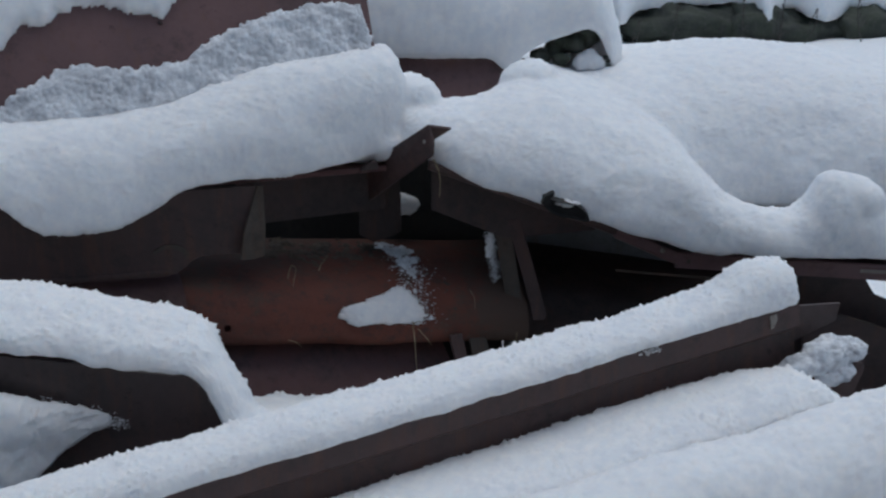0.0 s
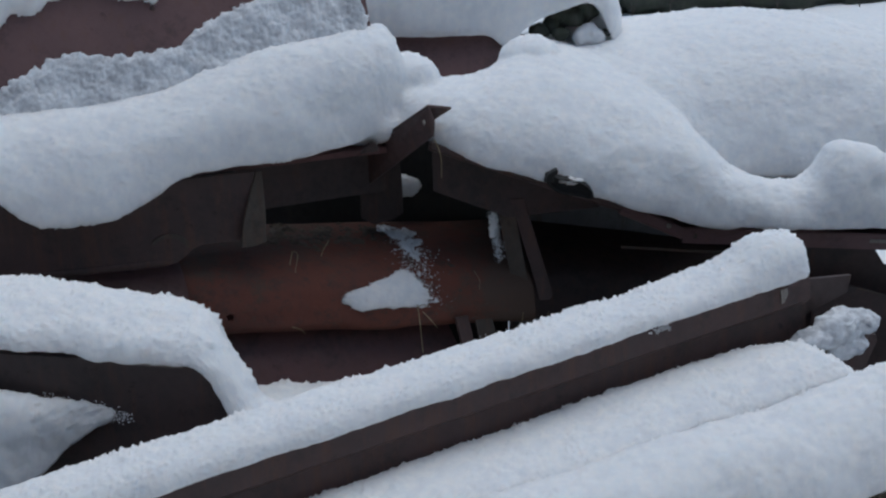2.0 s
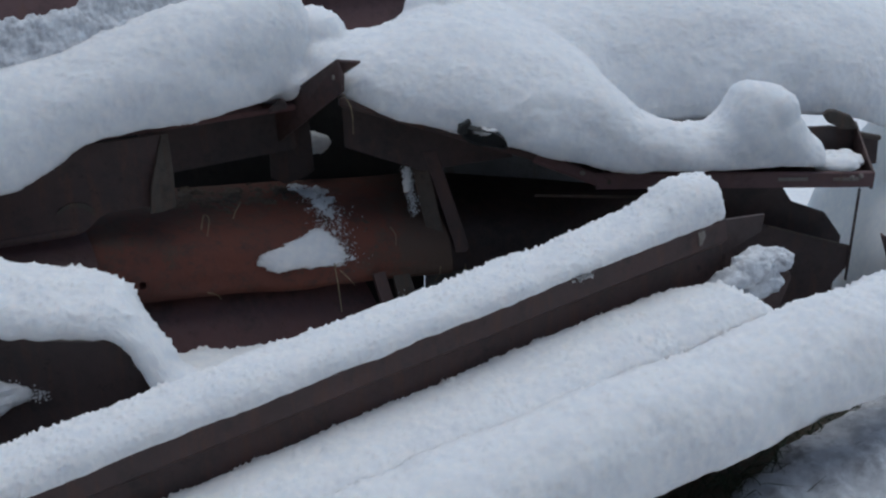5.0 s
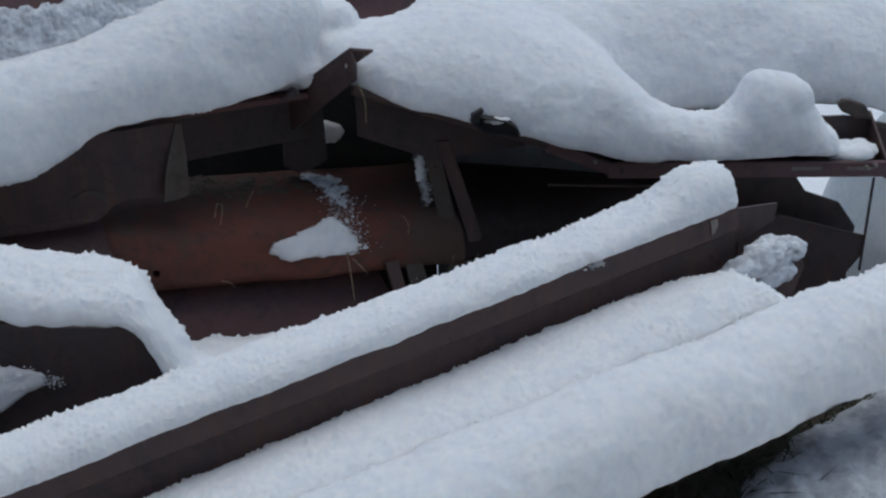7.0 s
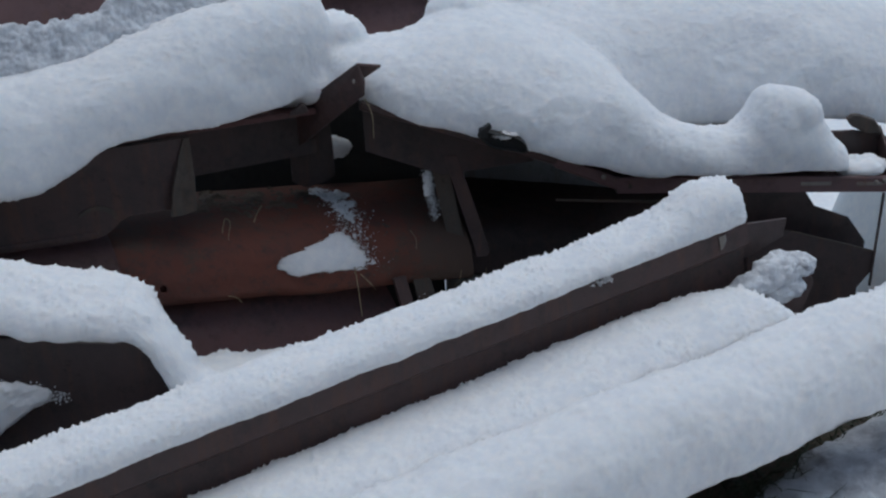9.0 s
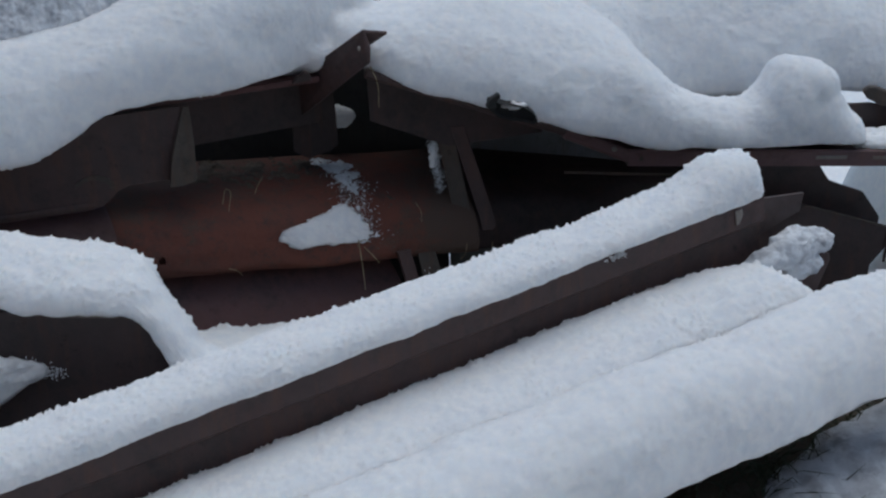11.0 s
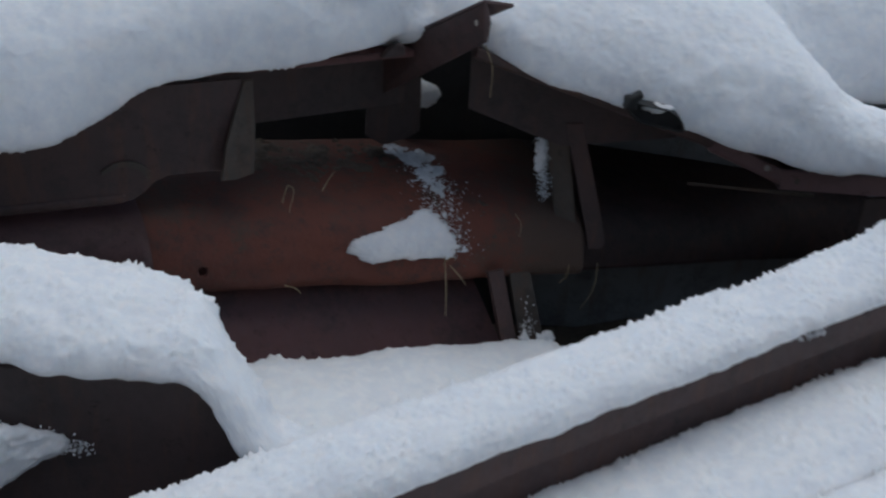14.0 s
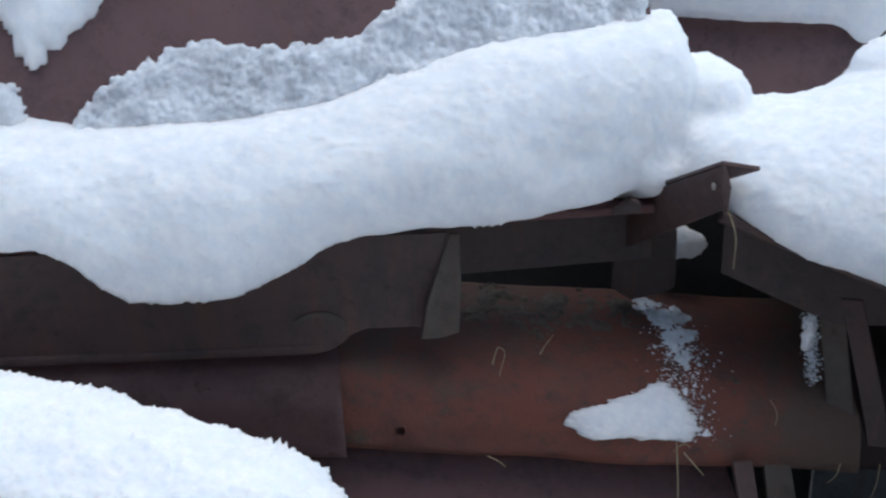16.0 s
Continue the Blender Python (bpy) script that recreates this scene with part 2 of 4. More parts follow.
def snow_bank(name, rows, label, lumps=LUMPS, grit=(0.0064, 0.0135), mat=None, **shape):
    """One bank of snow along a bar."""
    points, faces, normals = bank_form(rows, **shape)
    return tagged(new(name, mesh_of(name, snow_skin(points, normals, lumps, grit), faces, mat or SNOW)), label, "snow")


def fused_snow(name, forms, label, voxel=0.006, rounds=10, lumps=LUMPS, grit=(0.0068, 0.0105), mat=None):
    """Banks and heaps grown together into one body of snow with soft valleys between them."""
    verts, faces = [], []
    for points, polys in forms:
        base = len(verts)
        verts += [tuple(p) for p in points]
        faces += [tuple(base + i for i in f) for f in polys]
    ob = new(name, mesh_of(name, verts, faces, mat or SNOW))
    grown = ob.modifiers.new("grow", "REMESH")
    grown.mode, grown.voxel_size = "VOXEL", voxel
    melt = ob.modifiers.new("melt", "SMOOTH")
    melt.factor, melt.iterations = 0.5, rounds
    me = bpy.data.meshes.new_from_object(ob.evaluated_get(bpy.context.evaluated_depsgraph_get()))
    bpy.data.objects.remove(ob)
    points = [v.co.copy() for v in me.vertices]
    normals = [v.normal.copy() for v in me.vertices]
    for v, p in zip(me.vertices, snow_skin(points, normals, lumps, grit)):
        v.co = p
    me.shade_smooth()
    me.update()
    return tagged(new(name, me), label, "snow")


def heap_form(center, radii, turn=0.0, detail=4):
    """A smooth heap to grow into a fused body."""
    bm = bmesh.new()
    bmesh.ops.create_icosphere(bm, subdivisions=detail, radius=1.0)
    m = Matrix.Translation(center) @ Matrix.Rotation(radians(turn), 4, "Z") @ Matrix.Diagonal((*radii, 1))
    bm.verts.index_update()
    points = [m @ v.co for v in bm.verts]
    polys = [tuple(v.index for v in f.verts) for f in bm.faces]
    bm.free()
    return points, polys


def patch_on(surface, outline, thick, res, lumps, edge=0.02, wander=0.012, seed=0.0):
    """Verts and faces of snow lying on a surface(u, v) -> place, normal inside an outline in u and v."""
    poly = np.array(outline, float)
    lo, hi = poly.min(0) - 0.03, poly.max(0) + 0.03
    nu, nv = int((hi[0] - lo[0]) / res) + 1, int((hi[1] - lo[1]) / res) + 1
    verts, hits = [], []
    a, b = poly, np.roll(poly, -1, 0)
    for j in range(nv):
        for i in range(nu):
            u, v = lo[0] + i * res, lo[1] + j * res
            q = np.array([u + wander * (noise.noise(Vector((u * 45, v * 45, seed))) + 0.5 * noise.noise(Vector((u * 130, v * 130, seed)))), v + wander * (noise.noise(Vector((u * 45, v * 45, seed + 7))) + 0.5 * noise.noise(Vector((u * 130, v * 130, seed + 7))))])
            t = np.clip(((q - a) * (b - a)).sum(1) / ((b - a) ** 2).sum(1), 0, 1)
            dist = np.hypot(*(q - a - t[:, None] * (b - a)).T).min()
            cross = ((a[:, 1] > q[1]) != (b[:, 1] > q[1])) & (q[0] < (b[:, 0] - a[:, 0]) * (q[1] - a[:, 1]) / (b[:, 1] - a[:, 1] + 1e-12) + a[:, 0])
            inside = cross.sum() % 2 == 1
            f = min(1.0, dist / edge) if inside else 0.0
            p, n = surface(u, v)
            h = thick * math.sqrt(1 - (1 - f) ** 2) + (rough_shift(p, lumps) * min(1.0, 2 * f) if inside else -0.004)
            verts.append(p + n * h)
            hits.append(inside)
    faces = []
    for j in range(nv - 1):
        for i in range(nu - 1):
            q = (j * nu + i, j * nu + i + 1, j * nu + nu + i + 1, j * nu + nu + i)
            if any(hits[k] for k in q):
                faces.append(q)
    return verts, faces


def blob(center, radii, detail=4, lumps=LUMPS, turn=0.0, seed=0.0):
    """A lump: a ball pressed to its radii and roughened."""
    bm = bmesh.new()
    bmesh.ops.create_icosphere(bm, subdivisions=detail, radius=1.0)
    m = Matrix.Translation(center) @ Matrix.Rotation(radians(turn), 4, "Z") @ Matrix.Diagonal((*radii, 1))
    for v in bm.verts:
        n = v.co.normalized()
        p = m @ v.co
        v.co = p + n * (rough_shift(p + Vector((seed, 0, 0)), lumps) + (crumbs(p) if lumps else 0.0))
    for f in bm.faces:
        f.smooth = True
    return bm


def snow_lump(center, radii, label, **more):
    return alone("snow_lump", blob(center, radii, **more), SNOW, label, "snow")


def bits(name, places, sizes, mat, label, category, seed, flat=1.0):
    """Many small broken bits joined into one mesh."""
    rng = random.Random(seed)
    verts, faces = [], []
    for p in places:
        r = rng.uniform(*sizes)
        ax = [Vector((rng.uniform(-1, 1), rng.uniform(-1, 1), rng.uniform(-1, 1))).normalized() for _ in range(9)]
        base = len(verts)
        bm = bmesh.new()
        for a in ax:
            bm.verts.new(Vector(p) + Vector((a.x * r * 1.2, a.y * r, a.z * r * flat)))
        bmesh.ops.convex_hull(bm, input=bm.verts)
        bm.verts.index_update()
        verts += [v.co.copy() for v in bm.verts]
        faces += [tuple(base + v.index for v in f.verts) for f in bm.faces]
        bm.free()
    return tagged(new(name, mesh_of(name, verts, faces, mat, False)), label, category, kind="stuff")


def stalk(points, thick, mat, name="straw", label="", category="straw", group=""):
    """A thin stem through the points."""
    cu = bpy.data.curves.new(name, "CURVE")
    cu.dimensions, cu.bevel_depth, cu.bevel_resolution = "3D", thick, 1
    sp = cu.splines.new("BEZIER")
    sp.bezier_points.add(len(points) - 1)
    for k, (bp, p) in enumerate(zip(sp.bezier_points, points)):
        bp.co, bp.handle_left_type, bp.handle_right_type = p, "AUTO", "AUTO"
        bp.radius = 1.0 - 0.6 * k / len(points)
    cu.materials.append(mat)
    ob = new(name, cu)
    me = bpy.data.meshes.new_from_object(ob.evaluated_get(bpy.context.evaluated_depsgraph_get()))
    bpy.data.objects.remove(ob)
    me.materials.clear()
    me.materials.append(mat)
    ob = new(name, me)
    return tagged(ob, label, category, group) if label else ob


# ---- the setting ----


def ground_height(x, y):
    p = Vector((x * 0.35, y * 0.35, 3.0))
    return 0.10 * noise.noise(p) + 0.03 * noise.noise(p * 4.1)


def ground_sheet():
    xs = [-900, -300, -90, -30, -12] + [-6 + 0.16 * i for i in range(80)] + [9, 14, 30, 90, 300, 900]
    ys = [-900, -300, -60, -15, -5] + [-1.5 + 0.16 * i for i in range(88)] + [15, 20, 40, 100, 300, 900]
    verts = [(x, y, ground_height(x, y)) for y in ys for x in xs]
    n = len(xs)
    faces = [(j * n + i, j * n + i + 1, j * n + n + i + 1, j * n + n + i) for j in range(len(ys) - 1) for i in range(n - 1)]
    return tagged(new("ground", mesh_of("ground", verts, faces, SNOW)), "white snow covered ground round the scrap pile", "ground", kind="structure")


ground_sheet()
# Unseen wall added behind the viewer to keep light off front faces.
alone("light_block_wall", plate([(-9, -2.6, -0.3), (9, -2.6, -0.3), (9, -2.6, 4.0), (-9, -2.6, 4.0)], 0.25, 0.0), BLOCKER, "unseen dark wall added behind the viewer to cut front light", "wall", kind="structure")

# ---- snow on the pile ----
girder_snow = bank_form([
    (-0.9, 2.55, 2.84, 0.875, 0.90, 1.01), (-0.3, 2.55, 2.82, 0.872, 0.89, 1.005), (0.0, 2.55, 2.81, 0.870, 0.89, 0.998), (0.08, 2.545, 2.80, 0.855, 0.92, 0.988),
    (0.165, 2.54, 2.80, 0.783, 0.92, 0.983), (0.28, 2.54, 2.80, 0.775, 0.92, 0.983), (0.38, 2.545, 2.80, 0.794, 0.92, 0.988), (0.47, 2.55, 2.80, 0.838, 0.92, 1.0),
    (0.57, 2.56, 2.80, 0.844, 0.92, 1.028), (0.69, 2.565, 2.81, 0.841, 0.92, 1.053), (0.80, 2.575, 2.82, 0.851, 0.9, 1.066), (0.87, 2.585, 2.82, 0.853, 0.9, 1.071), (0.94, 2.62, 2.83, 0.862, 0.88, 1.073), (0.985, 2.65, 2.83, 0.87, 0.90, 1.068), (1.02, 2.66, 2.83, 0.88, 0.90, 1.04)],
    step=0.006, rim=110, crest=0.62, end_round=0.16)
channel_snow = bank_form([
    (-0.10, 2.78, 3.0, 0.87, 0.85, 0.955), (-0.05, 2.755, 3.0, 0.857, 0.85, 0.955), (0.02, 2.715, 3.05, 0.836, 0.85, 0.952), (0.1, 2.70, 3.1, 0.797, 0.85, 0.958), (0.16, 2.70, 3.25, 0.78, 0.85, 0.972), (0.22, 2.697, 3.45, 0.76, 0.85, 0.985),
    (0.35, 2.692, 3.5, 0.714, 0.8, 0.958), (0.46, 2.695, 3.40, 0.678, 0.75, 0.918), (0.54, 2.70, 3.15, 0.655, 0.7, 0.868), (0.60, 2.70, 3.0, 0.642, 0.65, 0.808), (0.67, 2.70, 2.92, 0.634, 0.63, 0.747),
    (0.75, 2.70, 2.89, 0.631, 0.62, 0.722), (0.81, 2.70, 2.88, 0.628, 0.62, 0.722), (0.845, 2.70, 2.88, 0.626, 0.62, 0.752), (0.875, 2.70, 2.88, 0.624, 0.62, 0.797), (0.91, 2.70, 2.88, 0.622, 0.62, 0.802), (0.975, 2.71, 2.87, 0.617, 0.61, 0.786), (1.01, 2.715, 2.86, 0.614, 0.61, 0.745), (1.045, 2.72, 2.86, 0.612, 0.61, 0.685), (1.085, 2.73, 2.85, 0.61, 0.61, 0.65)],
    turn=0, step=0.007, crest=0.5, power=2.15, rim=130, end_round=0.15)
plate_snow = bank_form([
    (0.05, 3.02, 3.8, 0.8, 0.8, 0.87), (0.3, 2.84, 3.9, 0.75, 0.8, 0.945), (0.42, 2.82, 3.9, 0.69, 0.8, 0.962), (0.53, 2.86, 3.9, 0.685, 0.8, 0.972), (0.62, 2.93, 3.9, 0.68, 0.8, 0.979), (0.75, 2.95, 3.9, 0.675, 0.8, 0.985), (0.95, 2.95, 3.9, 0.672, 0.8, 0.975), (1.15, 2.95, 3.8, 0.66, 0.75, 0.94),
    (1.33, 2.98, 3.75, 0.6, 0.7, 0.89), (1.55, 3.05, 3.8, 0.45, 0.6, 0.79), (1.9, 3.2, 3.9, 0.2, 0.4, 0.6), (2.3, 3.3, 4.0, 0.0, 0.1, 0.3)],
    turn=0, step=0.012, crest=0.42, power=2.2, rim=110)
fused_snow("snow_drift", [girder_snow[:2], channel_snow[:2], plate_snow[:2],
    heap_form(at_turn(1.035, 2.735, 0.95), (0.07, 0.085, 0.058), 22), heap_form(at_turn(0.93, 2.70, 0.868), (0.12, 0.10, 0.052), 22),
    heap_form((0.215, 3.06, 0.96), (0.075, 0.08, 0.055)), heap_form((0.965, 2.775, 0.735), (0.05, 0.055, 0.05))],
    "deep smooth white snow drift lying over brown girders", voxel=0.0055, rounds=9, lumps=((0.22, 0.010), (0.08, 0.005), (0.035, 0.0026), (0.016, 0.0008)), grit=(0.0075, 0.0065))
snow_bank("snow_bank", [
    (-0.7, 1.876, 2.005, 0.414, 0.42, 0.458), (0.0, 1.876, 2.005, 0.495, 0.50, 0.540), (0.4, 1.876, 2.005, 0.543, 0.545, 0.586), (0.8, 1.876, 2.005, 0.591, 0.59, 0.632),
    (1.1, 1.876, 2.005, 0.630, 0.625, 0.664), (1.25, 1.878, 2.01, 0.648, 0.645, 0.684), (1.36, 1.878, 2.01, 0.660, 0.655, 0.706), (1.43, 1.878, 2.01, 0.668, 0.655, 0.744), (1.48, 1.88, 2.0, 0.673, 0.66, 0.752), (1.532, 1.885, 1.99, 0.677, 0.665, 0.745)],
    "long even ridge of fresh snow on a brown steel rail", step=0.0032, rim=120, crest=0.55, end_round=0.12, lumps=FINE)
snow_bank("snow_bank", [
    (-0.6, 1.68, 1.91, 0.27, 0.32, 0.355), (0.0, 1.68, 1.91, 0.31, 0.36, 0.392), (0.5, 1.68, 1.91, 0.37, 0.42, 0.453), (1.0, 1.68, 1.91, 0.43, 0.48, 0.514), (1.3, 1.68, 1.905, 0.45, 0.50, 0.560), (1.42, 1.68, 1.89, 0.44, 0.50, 0.574), (1.475, 1.68, 1.88, 0.43, 0.48, 0.571), (1.53, 1.68, 1.87, 0.40, 0.45, 0.525), (1.575, 1.69, 1.86, 0.39, 0.42, 0.468)],
    "smooth white snow ridge lying against a steel rail", step=0.0042, rim=130, crest=0.55, power=3.0, end_round=0.1, lumps=FINE)
snow_bank("snow_bank", [
    (-0.6, 1.52, 1.75, 0.25, 0.28, 0.352), (0.0, 1.52, 1.75, 0.30, 0.34, 0.412), (0.5, 1.52, 1.74, 0.345, 0.39, 0.467), (1.0, 1.52, 1.74, 0.39, 0.44, 0.522), (1.5, 1.52, 1.74, 0.435, 0.48, 0.56), (2.4, 1.52, 1.74, 0.50, 0.55, 0.63)],
    "thick rounded snow ridge on the outermost bar", step=0.006, rim=100, crest=0.62)
snow_bank("snow_bank", [
    (-1.5, 2.065, 2.30, 0.775, 0.76, 0.838), (-1.0, 2.065, 2.30, 0.718, 0.71, 0.782), (-0.7, 2.065, 2.30, 0.680, 0.68, 0.741), (-0.5, 2.065, 2.29, 0.647, 0.65, 0.710), (-0.44, 2.065, 2.265, 0.636, 0.62, 0.695), (-0.41, 2.060, 2.235, 0.612, 0.59, 0.678),
    (-0.37, 2.045, 2.18, 0.545, 0.55, 0.626), (-0.33, 2.035, 2.14, 0.475, 0.5, 0.568), (-0.28, 2.03, 2.15, 0.42, 0.45, 0.535), (-0.23, 2.03, 2.13, 0.40, 0.42, 0.495)],
    "rounded snow cap on a short channel, spilling down its cut end", turn=0, step=0.0036, crest=0.5, end_round=0.2, rim=150, lumps=((0.12, 0.008), (0.05, 0.005), (0.024, 0.0035), (0.011, 0.0015)))
snow_bank("snow_bank", [
    (-1.5, 1.92, 2.075, 0.36, 0.4, 0.73), (-1.0, 1.95, 2.075, 0.38, 0.42, 0.66), (-0.8, 1.985, 2.075, 0.43, 0.45, 0.624), (-0.7, 2.02, 2.075, 0.475, 0.49, 0.596), (-0.64, 2.048, 2.075, 0.525, 0.53, 0.579), (-0.61, 2.060, 2.075, 0.543, 0.55, 0.569), (-0.585, 2.066, 2.075, 0.552, 0.552, 0.560)],
    "wedge of snow blown against the face of a channel", turn=0, step=0.004, crest=0.7, power=2.0, lumps=((0.08, 0.008), (0.03, 0.004), (0.012, 0.003), (0.006, 0.002)))
snow_bank("snow_bank", [
    (0.33, 1.95, 2.49, 0.24, 0.34, 0.385), (0.5, 1.95, 2.48, 0.28, 0.36, 0.408), (0.8, 1.95, 2.47, 0.24, 0.32, 0.375), (0.98, 1.95, 2.47, 0.2, 0.29, 0.345), (1.08, 1.95, 2.47, 0.2, 0.28, 0.345), (1.15, 1.97, 2.46, 0.16, 0.24, 0.315), (1.20, 1.98, 2.42, 0.12, 0.16, 0.22)],
    "flat sheltered snow in the hollow between beams", step=0.007, crest=0.6, power=3.5, rim=90)
snow_bank("snow_bank", [
    (-0.5, 3.19, 3.9, 1.02, 1.0, 1.22), (-0.1, 3.17, 3.9, 0.998, 1.0, 1.22), (0.1, 3.17, 3.9, 1.0, 1.0, 1.22), (0.17, 3.17, 3.9, 0.965, 0.95, 1.22), (0.22, 3.18, 3.9, 1.01, 0.95, 1.22), (0.30, 3.2, 3.9, 1.045, 0.95, 1.21), (0.37, 3.2, 3.9, 1.07, 0.95, 1.2), (0.415, 3.2, 3.8, 1.05, 0.9, 1.19), (0.445, 3.2, 3.75, 0.95, 0.9, 1.15), (0.48, 3.22, 3.7, 0.93, 0.9, 1.1)],
    "high block of packed snow behind the pile", turn=0, step=0.008, crest=0.35, power=3.2, rim=90)
snow_lump((0.383, 3.235, 0.975), (0.036, 0.03, 0.026), "small snow lump among broken stones", lumps=((0.04, 0.014), (0.015, 0.004)))

# ---- steel ----
rail = thing("steel_rail", "long brown primed steel rail under a snow ridge", "steel beam")
rail_web = part("web", bar([(0, 0), (0.007, 0), (0.007, -0.05), (0.024, -0.064), (0.024, -0.14), (0.017, -0.14), (0.017, -0.066), (0, -0.052)],
     at_turn(-0.8, 1.885, 0.409), at_turn(1.52, 1.885, 0.679), rings=24, wobble=0.002, bevel=0.0008), BROWN, rail)
part("top_flange", bar([(0.0075, 0), (0.085, 0), (0.085, -0.007), (0.0075, -0.007)], at_turn(-0.8, 1.885, 0.409), at_turn(1.515, 1.885, 0.6785)), BROWN, rail)
part("scrape", plate([at_turn(1.452, 1.8822, 0.660), at_turn(1.468, 1.8822, 0.662), at_turn(1.471, 1.8822, 0.650), at_turn(1.464, 1.8822, 0.633), at_turn(1.457, 1.8822, 0.631), at_turn(1.456, 1.8822, 0.644)], 0.002, 0), PALE, rail_web, "pale scraped paint patch")
part("end_stub", plate([at_turn(1.50, 1.925, 0.655), at_turn(1.655, 1.925, 0.640), at_turn(1.648, 1.925, 0.603), at_turn(1.50, 1.925, 0.56)], 0.008), DARK, rail)
for ridge_d, ridge_z, far, tall in ((1.72, 0.36, 1.5, 0.05), (1.55, 0.37, 2.4, 0.022)):
    b = thing("steel_beam", "brown steel beam buried under a ridge of snow", "steel beam", "beams of the pile")
    part("web", bar(channel(0.16, tall, 0.008), at_turn(-0.8, ridge_d, ridge_z - 0.125), at_turn(far, ridge_d, ridge_z + 0.088 * far - 0.045)), DARK, b)

knee = thing("steel_bracket", "broken brown bracket with a crumbly snow lump", "bracket")
part("web", plate([at_turn(1.58, 1.90, 0.55), at_turn(1.70, 1.89, 0.515), at_turn(1.705, 1.89, 0.50), at_turn(1.668, 1.89, 0.42), at_turn(1.64, 1.89, 0.38), at_turn(1.55, 1.90, 0.38)], 0.008), BROWN, knee)
part("fold", plate([at_turn(1.70, 1.893, 0.515), at_turn(1.735, 1.98, 0.50), at_turn(1.70, 1.98, 0.36), at_turn(1.655, 1.893, 0.38)], 0.006), DARK, knee)
CRUMBLY = ((0.06, 0.010), (0.022, 0.007), (0.010, 0.0035), (0.005, 0.002))
fused_snow("snow_lump", [heap_form(at_turn(1.585, 1.865, 0.570), (0.058, 0.04, 0.030), 22), heap_form(at_turn(1.635, 1.868, 0.566), (0.036, 0.034, 0.024), 22), heap_form(at_turn(1.53, 1.862, 0.556), (0.055, 0.03, 0.022), 22),
    heap_form(at_turn(1.48, 1.86, 0.545), (0.055, 0.022, 0.012), 22), heap_form(at_turn(1.60, 1.852, 0.527), (0.042, 0.026, 0.024), 22)],
    "crumbly half thawed snow heap on a broken bracket", voxel=0.0035, rounds=4, lumps=CRUMBLY, grit=(0.006, 0.007), mat=SLUSHY)
trail = random.Random(31)
bits("snow_crumbs", [at_turn(1.36 + 0.16 * trail.random() ** 0.7, 1.866 + trail.uniform(-0.004, 0.01), 0.535 + trail.gauss(0, 0.005)) for k in range(150)], (0.0015, 0.005), SLUSHY, "grey snow crumbs trailing along a steel rail", "snow", 32)

left = thing("cut_channel", "short brown channel with an oblique cut end", "steel beam", "beams of the pile")
part("top_flange", plate([(-1.6, 2.094, 0.757), (-0.42, 2.09, 0.632), (-0.415, 2.25, 0.632), (-1.6, 2.25, 0.757)], 0.008), BROWN, left)
left_web = part("web", plate([(-1.6, 2.085, 0.762), (-0.422, 2.078, 0.636), (-0.366, 2.074, 0.54), (-0.33, 2.072, 0.47), (-0.33, 2.072, 0.36), (-1.6, 2.08, 0.36)], 0.008), DARK, left)
part("end_flange", plate([(-0.420, 2.082, 0.632), (-0.366, 2.079, 0.538), (-0.366, 2.19, 0.538), (-0.420, 2.2, 0.632)], 0.006), BROWN, left)
part("bare_edge", bar([(0, 0), (0.004, 0), (0.004, -0.006), (0, -0.006)], (-0.545, 2.077, 0.6505), (-0.455, 2.0765, 0.642), bevel=0.0), PALE, left_web, "edge scraped to pale bare metal")

beam = thing("plate_girder", "brown girder with a snow laden top flange", "steel beam", "beams of the pile")
girder_web = part("web", plate([at_turn(-1.0, 2.6, 0.72), at_turn(0.41, 2.6, 0.640), at_turn(0.44, 2.6, 0.644), at_turn(0.458, 2.6, 0.655), at_turn(0.472, 2.6, 0.668), at_turn(0.495, 2.6, 0.676), at_turn(0.57, 2.6, 0.672), at_turn(0.62, 2.6, 0.66), at_turn(0.62, 2.6, 0.822), at_turn(-1.0, 2.6, 0.872)], 0.008), BROWN, beam)
part("lower_flange", bar([(-0.004, 0), (0.03, 0), (0.03, -0.016), (0.002, -0.018), (-0.004, -0.012)], at_turn(-1.0, 2.6, 0.735), at_turn(0.425, 2.6, 0.657), bevel=0.004), BROWN, beam)
arc = [radians(10 + 14 * k) for k in range(10)]
part("flake", plate([at_turn(0.425 + 0.046 * math.cos(a), 2.5965, 0.672 + 0.040 * math.sin(a)) for a in arc] + [at_turn(0.422 + 0.040 * math.cos(a), 2.5965, 0.668 + 0.035 * math.sin(a)) for a in reversed(arc)], 0.003, 0.0), BARE, girder_web, "curled flake of grey rust")
part("top_flange", bar([(0, 0), (0.2, 0), (0.2, -0.013), (0, -0.013)], at_turn(-1.0, 2.59, 0.878), at_turn(0.93, 2.62, 0.828), bevel=0.003), WINE, beam)
part("inner_web", plate([at_turn(0.60, 2.70, 0.70), at_turn(0.95, 2.70, 0.70), at_turn(0.95, 2.70, 0.82), at_turn(0.60, 2.70, 0.82)], 0.008), DARK, beam)
part("gusset", plate([at_turn(0.574, 2.575, 0.664), at_turn(0.60, 2.578, 0.661), at_turn(0.631, 2.583, 0.665), at_turn(0.637, 2.59, 0.74), at_turn(0.638, 2.598, 0.819), at_turn(0.624, 2.598, 0.819), at_turn(0.606, 2.592, 0.772), at_turn(0.586, 2.582, 0.72)], 0.007), BARE, beam, "thin grey brown stiffener plate")
